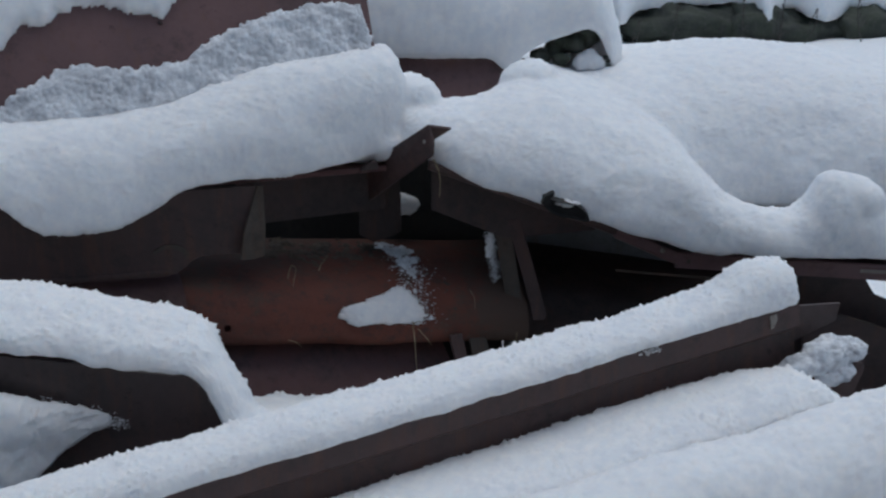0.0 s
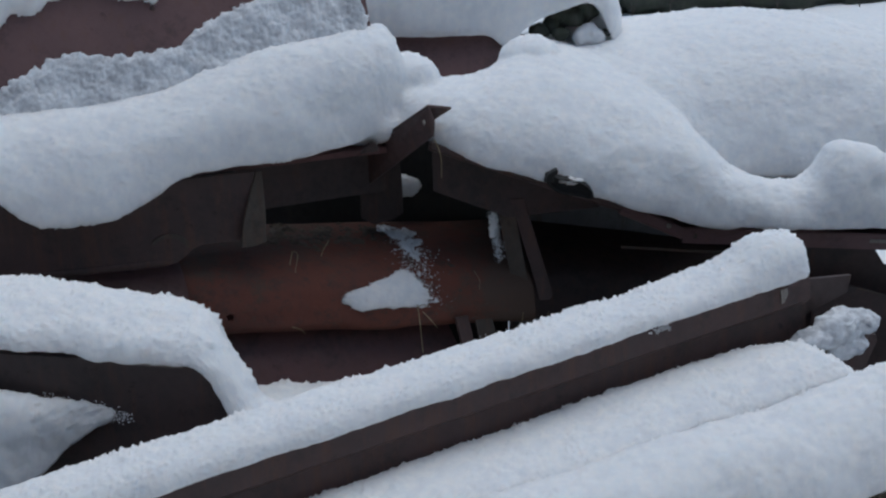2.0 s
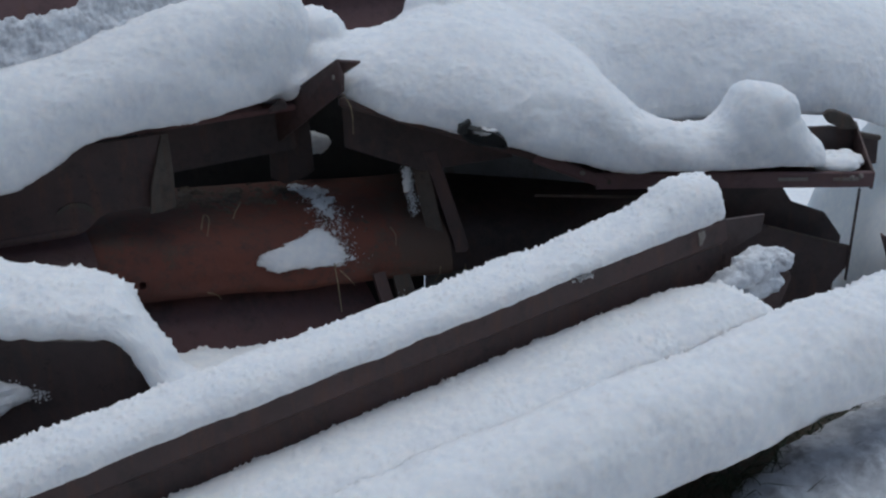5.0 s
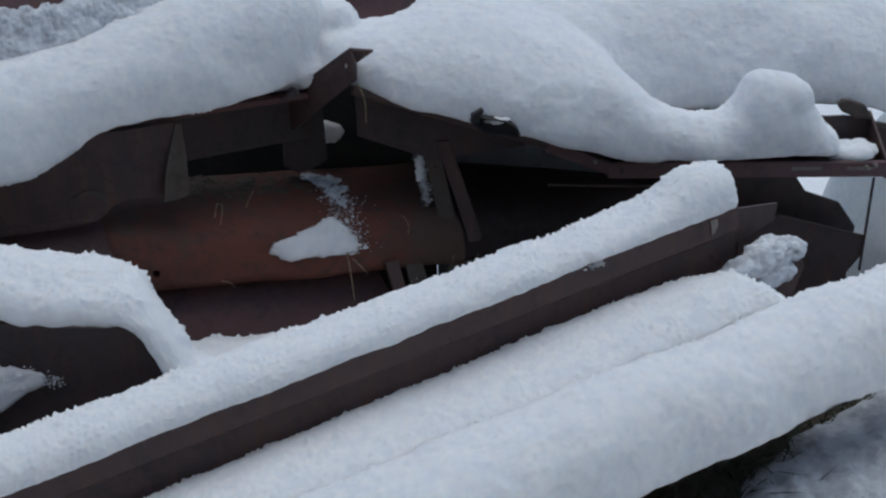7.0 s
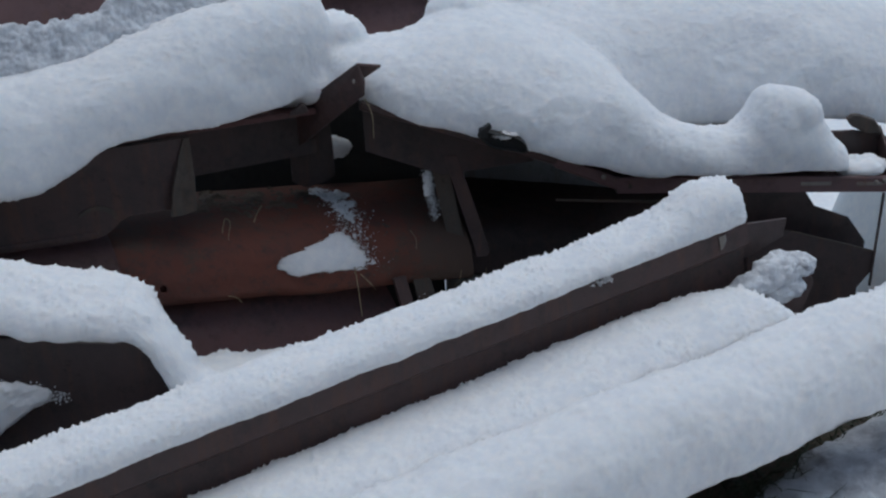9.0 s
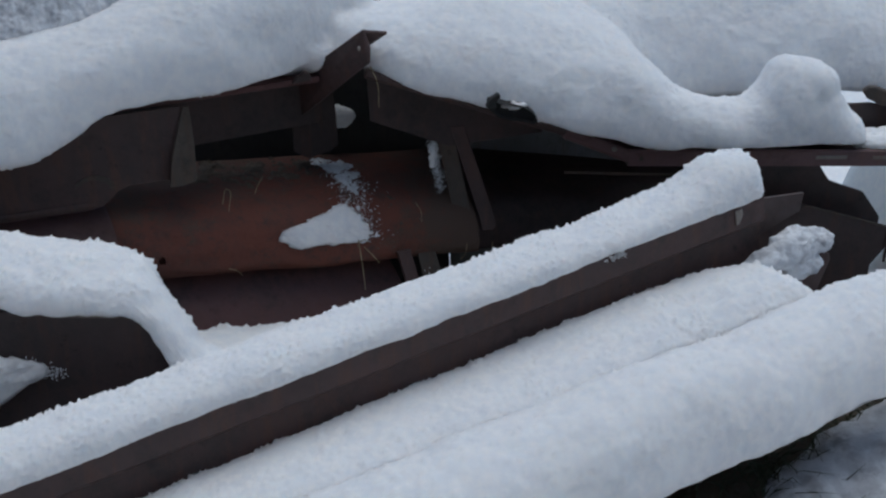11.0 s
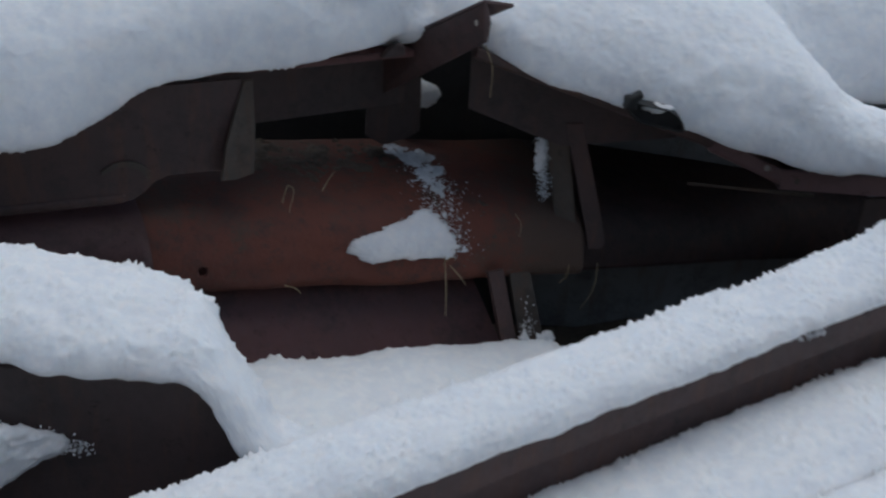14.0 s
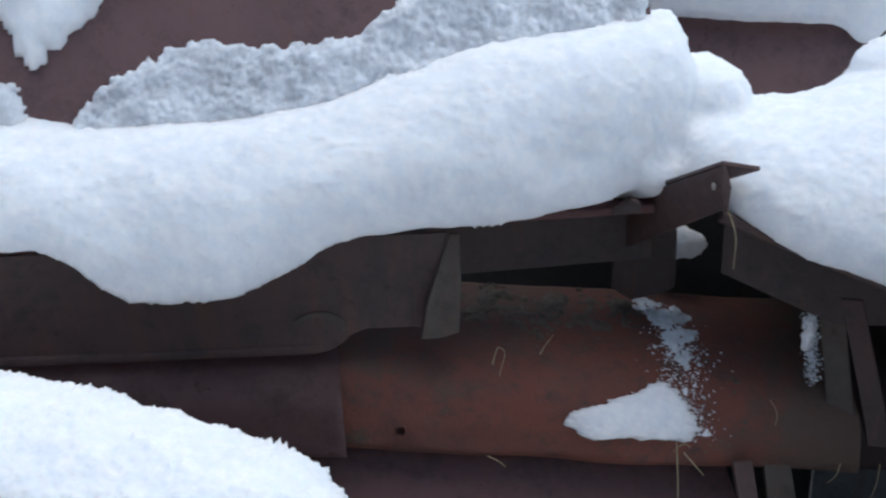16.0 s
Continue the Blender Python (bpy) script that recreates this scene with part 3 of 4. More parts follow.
part("stiffener", plate([at_turn(0.905, 2.75, 0.78), at_turn(0.995, 2.73, 0.78), at_turn(1.0, 2.73, 0.71), at_turn(1.0, 2.73, 0.628), at_turn(0.98, 2.73, 0.618), at_turn(0.93, 2.74, 0.606), at_turn(0.90, 2.75, 0.625)], 0.008), DARK, beam)

tip = thing("angle_iron", "bent end of a brown angle iron sticking out", "angle iron")
ti0, ti1 = Vector((-0.19, 2.87, 0.785)), Vector((-0.022, 2.662, 0.944))
tip_leg = part("leg", plate([ti0, ti1, ti1 + Vector((0.009, 0.004, -0.033)), ti1 + Vector((0.006, 0.008, -0.066)), ti1 + Vector((-0.006, 0.014, -0.075)), ti0 + Vector((0.0, 0.0, -0.085))], 0.007), BROWN, tip)
part("flange", plate([ti0 + Vector((0, 0.004, 0.001)), ti1 + Vector((0, 0.002, 0.001)), ti1 + Vector((0.049, 0.012, -0.008)), ti0 + Vector((0.049, 0.03, -0.008))], 0.006), BROWN, tip)
part("bolt", blob(ti1 + Vector((-0.010, 0.010, -0.034)), (0.0035, 0.005, 0.0055), 2, ()), PALE, tip_leg, "small pale bolt head")
part("lug", plate([at_turn(0.862, 2.605, 0.824), at_turn(0.905, 2.60, 0.826), at_turn(0.902, 2.60, 0.843), at_turn(0.890, 2.60, 0.848), at_turn(0.880, 2.603, 0.840)], 0.02, 0.004), DARK, tip, "small dark lug at the root of the angle")

lid = thing("sloping_channel", "brown channel sloping down under the snow drift", "steel beam", "beams of the pile")
part("flange", bar([(0, 0), (0.3, 0), (0.3, -0.02), (0.012, -0.022), (0, -0.014)], (-0.02, 2.715, 0.853), (0.42, 2.715, 0.69), bevel=0.004), BROWN, lid)
part("web", plate([(-0.02, 2.80, 0.825), (0.36, 2.805, 0.696), (0.36, 2.805, 0.662), (0.15, 2.80, 0.645), (-0.02, 2.80, 0.715)], 0.008), DARK, lid)
cover = part("cover_strip", bar([(0, 0), (0.15, 0), (0.15, -0.025), (0.004, -0.028), (0, -0.02)], (0.405, 2.712, 0.70), (0.56, 2.735, 0.622), bevel=0.004), MAROON, lid, "maroon strip with a bolt")
part("bolt", blob((0.505, 2.722, 0.641), (0.006, 0.005, 0.006), 2, ()), PALE, cover, "small pale bolt head")
part("clamp", bar([(0, 0), (0.05, 0), (0.05, -0.018), (0, -0.018)], (0.562, 2.73, 0.622), (0.600, 2.732, 0.614), bevel=0.004), BARE, lid, "worn grey clamp")
part("leg", plate([(0.155, 2.80, 0.69), (0.186, 2.80, 0.69), (0.253, 2.80, 0.450), (0.245, 2.80, 0.437), (0.220, 2.80, 0.437), (0.214, 2.80, 0.47)], 0.01), BROWN, lid)
part("inner_leg", plate([(0.125, 2.815, 0.66), (0.165, 2.815, 0.66), (0.203, 2.80, 0.43), (0.168, 2.80, 0.42)], 0.01), BARE, lid)

ring = thing("steel_loop", "dark oblong steel loop poking through the snow", "steel loop")
loop_pts = [Vector((0.279 + 0.052 * math.copysign(abs(math.cos(a)) ** 0.6, math.cos(a)), 2.676, 0.752 - 0.40 * 0.052 * math.cos(a) + 0.017 * math.sin(a))) for a in (k * math.tau / 28 for k in range(28))]
lm = bmesh.new()
for k in range(28):
    a, b = loop_pts[k], loop_pts[(k + 1) % 28]
    c = sum(loop_pts, Vector()) / 28
    q = [lm.verts.new(p) for p in (a, b, b + (c - b) * 0.10, a + (c - a) * 0.10)]
    r = [lm.verts.new(v.co + Vector((0, 0.06, 0.01))) for v in q]
    for f in ((q[0], q[1], q[2], q[3]), (q[1], q[0], r[0], r[1]), (q[3], q[2], r[2], r[3])):
        lm.faces.new(f)
bmesh.ops.remove_doubles(lm, verts=lm.verts, dist=0.0005)
part("rim", lm, PITCH, ring)
part("hook", plate([(0.222, 2.672, 0.768), (0.232, 2.672, 0.786), (0.250, 2.672, 0.797), (0.255, 2.672, 0.789), (0.243, 2.672, 0.778), (0.245, 2.672, 0.764)], 0.02, 0.003), PITCH, ring)
# Near-black filler whose colour is the darkness inside the slot.
part("back", plate([p + Vector((0, 0.010, 0.001)) for p in loop_pts[::2]], 0.004, 0), PITCH, ring)
snow_lump((0.287, 2.690, 0.764), (0.026, 0.010, 0.006), "thin ice lying inside a steel loop", detail=3, lumps=((0.02, 0.003),))

chan = thing("channel_beam", "maroon channel lying open side up with snow in it", "steel beam", "beams of the pile")
# Trough darker than its maroon lip: the recess shade is in the colour.
part("trough", bar([(0, 0), (0.008, 0), (0.008, -0.028), (0.13, -0.02), (0.13, 0.07), (0.14, 0.07), (0.14, -0.03), (0.006, -0.038), (0, -0.03)], (0.54, 2.735, 0.63), (1.19, 2.735, 0.585), bevel=0.003), DARK, chan)
lip = part("front_lip", bar([(0, 0), (0.003, 0.003), (0.010, 0.003), (0.010, 0), (0.004, 0), (0.004, -0.034), (0, -0.034)], (0.54, 2.7305, 0.63), (1.19, 2.7305, 0.585), bevel=0.0008), MAROON, chan)
part("back_web", plate([(0.98, 2.885, 0.655), (1.14, 2.885, 0.655), (1.262, 2.885, 0.622), (1.262, 2.885, 0.55), (0.98, 2.885, 0.55)], 0.008), DARK, chan)
part("end_plate", plate([(1.188, 2.733, 0.59), (1.20, 2.88, 0.665), (1.20, 2.88, 0.55), (1.188, 2.733, 0.545)], 0.006), BROWN, chan)
part("lug", plate([(1.108, 2.86, 0.690), (1.118, 2.85, 0.703), (1.135, 2.85, 0.702), (1.175, 2.85, 0.685), (1.195, 2.85, 0.652), (1.155, 2.85, 0.655), (1.12, 2.86, 0.672)], 0.018, 0.004), BARE, chan, "greenish bare steel lug")
part("rim_strip", bar([(0, 0), (0.012, 0), (0.012, -0.012), (0, -0.012)], (1.14, 2.865, 0.655), (1.26, 2.865, 0.627)), BARE, chan)
part("worn_edge", bar([(0, 0), (0.002, 0), (0.002, -0.008), (0, -0.008)], (0.96, 2.728, 0.592), (1.03, 2.728, 0.588), bevel=0), PALE, lip, "edge worn to pale bare metal")
part("worn_edge", bar([(0, 0), (0.002, 0), (0.002, -0.007), (0, -0.007)], (1.09, 2.728, 0.582), (1.15, 2.728, 0.578), bevel=0), PALE, lip, "edge worn to pale bare metal")
for bx, bz in ((1.155, 0.581), (1.135, 0.578)):
    part("bolt", blob((bx, 2.729, bz), (0.006, 0.005, 0.007), 2, ()), PALE, lip, "small pale bolt head")
snow_lump((1.12, 2.79, 0.60), (0.065, 0.05, 0.022), "thin grey ice in the end of a channel", lumps=CRUMBLY)

box = thing("box_section", "dark cut box section below a channel", "steel beam", "beams of the pile")
part("back_web", plate([(0.75, 2.83, 0.53), (1.0, 2.83, 0.545), (1.035, 2.83, 0.49), (1.12, 2.83, 0.455), (1.165, 2.83, 0.39), (1.15, 2.83, 0.2), (0.75, 2.83, 0.2)], 0.008), DARK, box)
box_web = part("front_web", plate([(0.85, 2.75, 0.49), (0.95, 2.75, 0.466), (1.155, 2.75, 0.398), (1.15, 2.75, 0.345), (1.085, 2.75, 0.262), (1.04, 2.75, 0.15), (0.85, 2.75, 0.15)], 0.008), DARK, box)
part("bright_edge", bar([(0, 0), (0.004, 0), (0.004, -0.004), (0, -0.004)], (0.95, 2.747, 0.468), (1.154, 2.747, 0.400), bevel=0), BARE, box_web, "bare cut edge")
part("corner_rod", bar([(0, 0), (0.006, 0), (0.006, -0.006), (0, -0.006)], (1.166, 2.75, 0.545), (1.152, 2.75, 0.31), up=(0, 1, 0)), DARK, box)
off = thing("steel_offcut", "brown steel offcut half buried in snow", "steel plate")
part("sheet", plate([(1.25, 2.80, 0.40), (1.31, 2.78, 0.36), (1.33, 2.78, 0.30), (1.29, 2.80, 0.28)], 0.01), BROWN, off)

# ---- the curved red sheet ----
PROFILE = [(0.030, -0.003), (0.012, -0.004), (0.001, 0.004), (-0.001, 0.022), (0.003, 0.055), (0.016, 0.088), (0.040, 0.114), (0.085, 0.136), (0.15, 0.152), (0.25, 0.166)]


def sheet_place(s, v, shift=0.0):
    """A place on the curved sheet: metres along it and 0 to 1 from its lower edge over the top."""
    k = min(int(v * (len(PROFILE) - 1)), len(PROFILE) - 2)
    a, b = spline(PROFILE, k, v * (len(PROFILE) - 1) - k)
    d0, z0 = 2.572 - 0.083 * (s - 0.534), 0.4735 - 0.115 * (s - 0.534)
    p = Vector((s * 6, v * 3, 4.0))
    dent = 0.006 * noise.noise(p) + 0.003 * noise.noise(p * 3.1)
    sag = 0.010 * math.exp(-(((s - 0.86) / 0.07) ** 2)) * (1 - v) ** 4 - 0.006 * math.exp(-(((s - 0.95) / 0.03) ** 2)) * (1 - v) ** 6
    return at_turn(s, d0 + a + dent + shift, z0 + b - sag)


def sheet_surface(s, v):
    p = sheet_place(s, v)
    n = (sheet_place(s + 0.004, v) - p).cross(sheet_place(s, min(v + 0.02, 1.0)) - p) if v < 0.98 else Vector((0, -0.3, 1))
    n.normalize()
    return p, n


def curved_sheet(s0, s1, ns, nv, hole=None, radius=0.0075, shift=0.0):
    grid = [[sheet_place(s0 + (s1 - s0) * i / ns, j / nv, shift) for j in range(nv + 1)] for i in range(ns + 1)]
    bm = bmesh.new()
    vs = [[bm.verts.new(p) for p in col] for col in grid]
    for i in range(ns):
        for j in range(nv):
            bm.faces.new((vs[i][j], vs[i + 1][j], vs[i + 1][j + 1], vs[i][j + 1]))
    if hole:
        c = Vector(hole)
        for v in bm.verts:
            off = v.co - c
            if 0.4 * radius < off.length < 1.3 * radius:
                v.co = c + off.normalized() * radius
        gone = [f for f in bm.faces if (f.calc_center_median() - c).length < 0.85 * radius]
        bmesh.ops.delete(bm, geom=gone, context="FACES")
    bmesh.ops.solidify(bm, geom=bm.faces[:], thickness=-0.004)
    for f in bm.faces:
        f.smooth = True
    return bm


trough = thing("bent_sheet", "rust red curved steel sheet with dirt and thawing snow", "steel sheet")
hole_v = min((abs(sheet_place(0.534, k / 400).z - 0.511), k / 400) for k in range(60, 240))[1]
part("sheet", curved_sheet(0.425, 1.24, 240, 90, sheet_place(0.534, hole_v)), RED, trough)
part("end_sheet", curved_sheet(-0.9, 0.45, 90, 30, shift=-0.032), MAROON, trough, "faded maroon end of the sheet")
# This end of the sheet carries the hollow's shade in its darker brown.
part("shaded_sheet", curved_sheet(1.20, 1.95, 60, 30, shift=0.004), DARK, trough, "dull brown end of the sheet, coloured darker for shade")
part("lower_web", plate([at_turn(0.0, 2.46, 0.25), at_turn(1.10, 2.47, 0.20), at_turn(1.03, 2.64, 0.46), at_turn(0.0, 2.68, 0.54)], 0.006), WINE, trough)
part("rib", plate([at_turn(1.062, 2.44, 0.22), at_turn(1.094, 2.44, 0.22), at_turn(1.064, 2.50, 0.44), at_turn(1.034, 2.50, 0.44)], 0.012), BROWN, trough, "brown upright rib with frost")
part("rib", plate([at_turn(1.108, 2.458, 0.2), at_turn(1.165, 2.458, 0.2), at_turn(1.13, 2.53, 0.44), at_turn(1.09, 2.53, 0.44)], 0.008), BARE, trough, "grey brown upright rib with frost")

# thawing snow, ice and dirt on the red sheet
pv, pf = patch_on(sheet_surface, [(0.785, 0.52), (0.79, 0.44), (0.825, 0.385), (0.87, 0.41), (0.93, 0.40), (0.98, 0.40), (0.995, 0.46), (0.975, 0.60), (0.95, 0.68), (0.925, 0.67), (0.885, 0.615), (0.84, 0.565)], 0.010, 0.003, ((0.03, 0.003), (0.012, 0.0015), (0.006, 0.001)), 0.02, 0.014, 3.0)
tagged(new("snow_patch", mesh_of("snow_patch", pv, pf, SNOW)), "small thawing snow patch on the red sheet", "snow")
snow_lump(at_turn(1.030, 2.80, 0.672), (0.042, 0.02, 0.026), "snow showing through a gap between beams", detail=4, lumps=((0.03, 0.004), (0.01, 0.0015)))
rng = random.Random(4)


def strewn(count, s_mid, s_wide, v_low, v_high, lift, bend=0.0):
    """Places strewn over the curved sheet."""
    out = []
    for k in range(count):
        v = rng.uniform(v_low, v_high)
        p, n = sheet_surface(s_mid + bend * math.sin(v * 9) + rng.gauss(0, s_wide), v)
        out.append(p + n * rng.uniform(0, lift))
    return out


pv, pf = patch_on(sheet_surface, [(0.925, 0.955), (0.95, 0.975), (0.985, 0.97), (1.012, 0.94), (1.015, 0.89), (1.0, 0.83), (1.005, 0.77), (0.988, 0.71), (0.968, 0.77), (0.955, 0.82), (0.965, 0.88), (0.945, 0.91)], 0.007, 0.0025, ((0.02, 0.005), (0.009, 0.005), (0.005, 0.004)), 0.014, 0.022, 8.0)
tagged(new("ice_patch", mesh_of("ice_patch", pv, pf, ICE)), "grey crumbling ice at the top of the red sheet", "ice")
pv, pf = patch_on(sheet_surface, [(0.952, 0.70), (0.978, 0.72), (0.99, 0.64), (0.985, 0.58), (1.005, 0.52), (1.02, 0.44), (0.99, 0.41), (0.96, 0.46), (0.95, 0.54), (0.965, 0.60), (0.948, 0.65)], 0.003, 0.0022, ((0.016, 0.005), (0.008, 0.005), (0.004, 0.003)), 0.012, 0.026, 9.0)
tagged(new("ice_patch", mesh_of("ice_patch", pv, pf, SLUSHY)), "broken grey ice trailing down the red sheet", "ice")
bits("ice_crumbs", strewn(2600, 0.978, 0.023, 0.40, 0.92, 0.004, 0.010), (0.0006, 0.0028), ICE, "grey ice crumbs trailing down the red sheet", "ice", 5)
bits("ice_crumbs", strewn(700, 0.972, 0.018, 0.42, 0.95, 0.004, 0.010), (0.0006, 0.0022), SNOW, "white ice grains trailing down the red sheet", "ice", 6)
bits("ice_crumbs", strewn(260, 1.02, 0.035, 0.34, 0.82, 0.002), (0.0006, 0.0024), ICE, "scattered grey ice grains on the red sheet", "ice", 17)
pv, pf = patch_on(sheet_surface, [(0.60, 0.95), (0.66, 0.86), (0.70, 0.90), (0.76, 0.82), (0.80, 0.87), (0.86, 0.84), (0.90, 0.89), (0.93, 0.86), (0.94, 0.97), (0.80, 0.985), (0.66, 0.98)], 0.005, 0.003, ((0.03, 0.007), (0.012, 0.006), (0.006, 0.004)), 0.02, 0.03, 12.0)
tagged(new("dirt_patch", mesh_of("dirt_patch", pv, pf, SOIL)), "clumps of brown soil along the top of the red sheet", "dirt")
pv, pf = patch_on(sheet_surface, [(0.99, 0.88), (1.06, 0.86), (1.10, 0.74), (1.09, 0.60), (1.11, 0.48), (1.07, 0.36), (1.02, 0.40), (1.03, 0.52), (1.0, 0.62), (1.01, 0.74)], 0.0006, 0.003, ((0.022, 0.0045), (0.009, 0.0035), (0.005, 0.002)), 0.02, 0.04, 15.0)
tagged(new("dirt_patch", mesh_of("dirt_patch", pv, pf, SOIL)), "patchy brown soil stuck to the red sheet", "dirt")
bits("dirt_crumbs", strewn(2200, 1.04, 0.05, 0.22, 0.92, 0.001), (0.0007, 0.0032), SOIL, "brown soil crumbs on the red sheet", "dirt", 11, 0.7)
bits("dirt_crumbs", strewn(3200, 0.84, 0.14, 0.76, 1.0, 0.003), (0.0006, 0.0036), SOIL, "brown soil along the top of the red sheet", "dirt", 12, 0.7)
bits("dirt_crumbs", strewn(260, 1.04, 0.05, 0.25, 0.85, 0.001), (0.002, 0.0060), SOIL, "dark soil clods on the red sheet", "dirt", 13, 0.6)
bits("ice_crumbs", strewn(70, 1.02, 0.035, 0.28, 0.7, 0.002), (0.0008, 0.0022), SNOW, "tiny white ice grains in the dirt", "ice", 14)
streak = [(0.114 + 0.014 * k / 150 + rng.gauss(0, 0.005), 2.805 + rng.uniform(-0.006, 0.004), 0.655 - 0.115 * (k / 150) ** 1.3 + rng.gauss(0, 0.005)) for k in range(150) for _ in range(5)]
snow_lump((0.117, 2.804, 0.632), (0.009, 0.006, 0.030), "grey ice clinging to a steel leg", detail=4, lumps=((0.02, 0.006), (0.008, 0.004)))
bits("ice_crumbs", streak, (0.0006, 0.0022), ICE, "frosty grey ice streak on a steel leg", "ice", 15)
snow_lump(at_turn(1.080, 2.437, 0.308), (0.009, 0.006, 0.040), "frost streak on an upright rib", detail=4, lumps=((0.02, 0.005), (0.008, 0.003)), turn=22)
snow_lump(at_turn(1.135, 2.452, 0.292), (0.018, 0.007, 0.030), "frost streak on an upright rib", detail=4, lumps=((0.02, 0.005), (0.008, 0.003)), turn=22)
ribs = [at_turn(1.083 + rng.gauss(0, 0.008), 2.437, 0.33 + abs(rng.gauss(0, 0.03))) for k in range(90)]
bits("snow_crumbs", ribs, (0.0008, 0.002), SNOW, "frost clinging to upright ribs", "snow", 16)
chip = [at_turn(1.192 + rng.gauss(0, 0.014), 1.881, 0.632 + rng.gauss(0, 0.005)) for k in range(40)]
bits("snow_crumbs", chip, (0.0012, 0.004), SNOW, "snow crumbs stuck to a rail edge", "snow", 9)

frost = random.Random(41)
bits("snow_crumbs", [(-0.72 + 0.155 * f + frost.gauss(0, 0.010), 2.068, 0.606 - 0.062 * f + frost.gauss(0, 0.006) - 0.035 * (1 - f) * frost.random()) for f in (frost.random() ** 0.6 for k in range(420))], (0.0007, 0.0022), SLUSHY, "frost crumbs fraying along a wedge of snow", "snow", 42)

# dry stalks
for pts, thick in (
    ([at_turn(0.943, 2.50, 0.490), at_turn(0.946, 2.495, 0.43), at_turn(0.951, 2.50, 0.368)], 0.0013),
    ([at_turn(0.955, 2.50, 0.470), at_turn(0.972, 2.495, 0.448), at_turn(0.988, 2.50, 0.424)], 0.0012),
    ([at_turn(0.94, 2.50, 0.475), at_turn(0.95, 2.49, 0.492), at_turn(0.965, 2.50, 0.478)], 0.001),
    ([at_turn(0.680, 2.59, 0.60), at_turn(0.684, 2.585, 0.622), at_turn(0.690, 2.585, 0.632), at_turn(0.689, 2.58, 0.585)], 0.0011),
    ([at_turn(0.755, 2.60, 0.605), at_turn(0.76, 2.59, 0.625), at_turn(0.773, 2.59, 0.642)], 0.0011),
    ([at_turn(1.089, 2.515, 0.540), at_turn(1.099, 2.51, 0.52), at_turn(1.101, 2.515, 0.492)], 0.0009),
    ([at_turn(1.205, 2.50, 0.42), at_turn(1.197, 2.495, 0.40), at_turn(1.187, 2.50, 0.385)], 0.0009),
    ([at_turn(1.27, 2.50, 0.41), at_turn(1.262, 2.495, 0.36), at_turn(1.24, 2.50, 0.315)], 0.0009),
    ([at_turn(0.660, 2.53, 0.478), at_turn(0.675, 2.52, 0.474), at_turn(0.687, 2.525, 0.458)], 0.001),
    ([(-0.012, 2.70, 0.864), (0.0, 2.69, 0.835), (0.001, 2.692, 0.778)], 0.0011),
):
    stalk(pts, thick, STRAW, "straw", "thin dry straw caught on rusty steel", "straw", "dry straws")

# ---- behind the pile ----
LEAN = 0.45


def leaning(s, z):
    n = at_turn(0, -1, LEAN).normalized()
    return at_turn(s, 2.74 + LEAN * (z - 1.05), z), n


back = thing("steel_sheet", "maroon primed sheet leaning behind the snow", "steel sheet")
part("sheet", plate([leaning(s, z)[0] for s, z in ((-1.3, 0.92), (0.95, 0.92), (0.95, 1.7), (-1.3, 1.7))], 0.006), MAROON, back)
part("bolt", blob(leaning(0.475, 1.155)[0], (0.006, 0.006, 0.006), 2, ()), DARK, back)
SLUSH = ((0.05, 0.008), (0.019, 0.0035), (0.009, 0.0030), (0.0055, 0.0024))
sv, sf = patch_on(leaning, [(0.10, 0.985), (0.15, 1.035), (0.25, 1.076), (0.326, 1.084), (0.37, 1.068), (0.46, 1.071), (0.52, 1.08), (0.575, 1.115), (0.615, 1.13), (0.72, 1.159), (0.80, 1.172), (0.882, 1.176), (0.93, 1.165), (0.945, 1.08), (0.94, 1.0), (0.5, 0.95), (0.1, 0.95)],
                  0.016, 0.0028, SLUSH, 0.03, 0.009, 1.0)
tagged(new("slush", mesh_of("slush", sv, sf, SLUSHY)), "grey granular slush sliding down a maroon sheet", "snow")
sv, sf = patch_on(leaning, [(-0.4, 1.10), (-0.05, 1.12), (0.025, 1.13), (0.035, 1.09), (0.058, 1.052), (0.076, 1.08), (0.118, 1.102), (0.155, 1.135), (0.19, 1.167), (0.248, 1.164), (0.265, 1.191), (0.346, 1.198), (0.425, 1.176), (0.483, 1.161), (0.515, 1.20), (0.56, 1.27), (0.56, 1.5), (-0.4, 1.5)],
                  0.035, 0.006, ((0.06, 0.008), (0.02, 0.003), (0.008, 0.002)), 0.04, 0.01, 2.0)
tagged(new("snow_sheet", mesh_of("snow_sheet", sv, sf, SNOW)), "snow hanging with a ragged edge on a maroon sheet", "snow")
sv, sf = patch_on(leaning, [(-0.5, 0.98), (-0.5, 1.05), (0.0, 1.06), (0.03, 1.04), (0.043, 1.005), (0.045, 0.97)], 0.02, 0.006, SLUSH, 0.03, 0.012, 4.0)
tagged(new("slush", mesh_of("slush", sv, sf, SLUSHY)), "small pile of slush at the foot of a sheet", "snow")

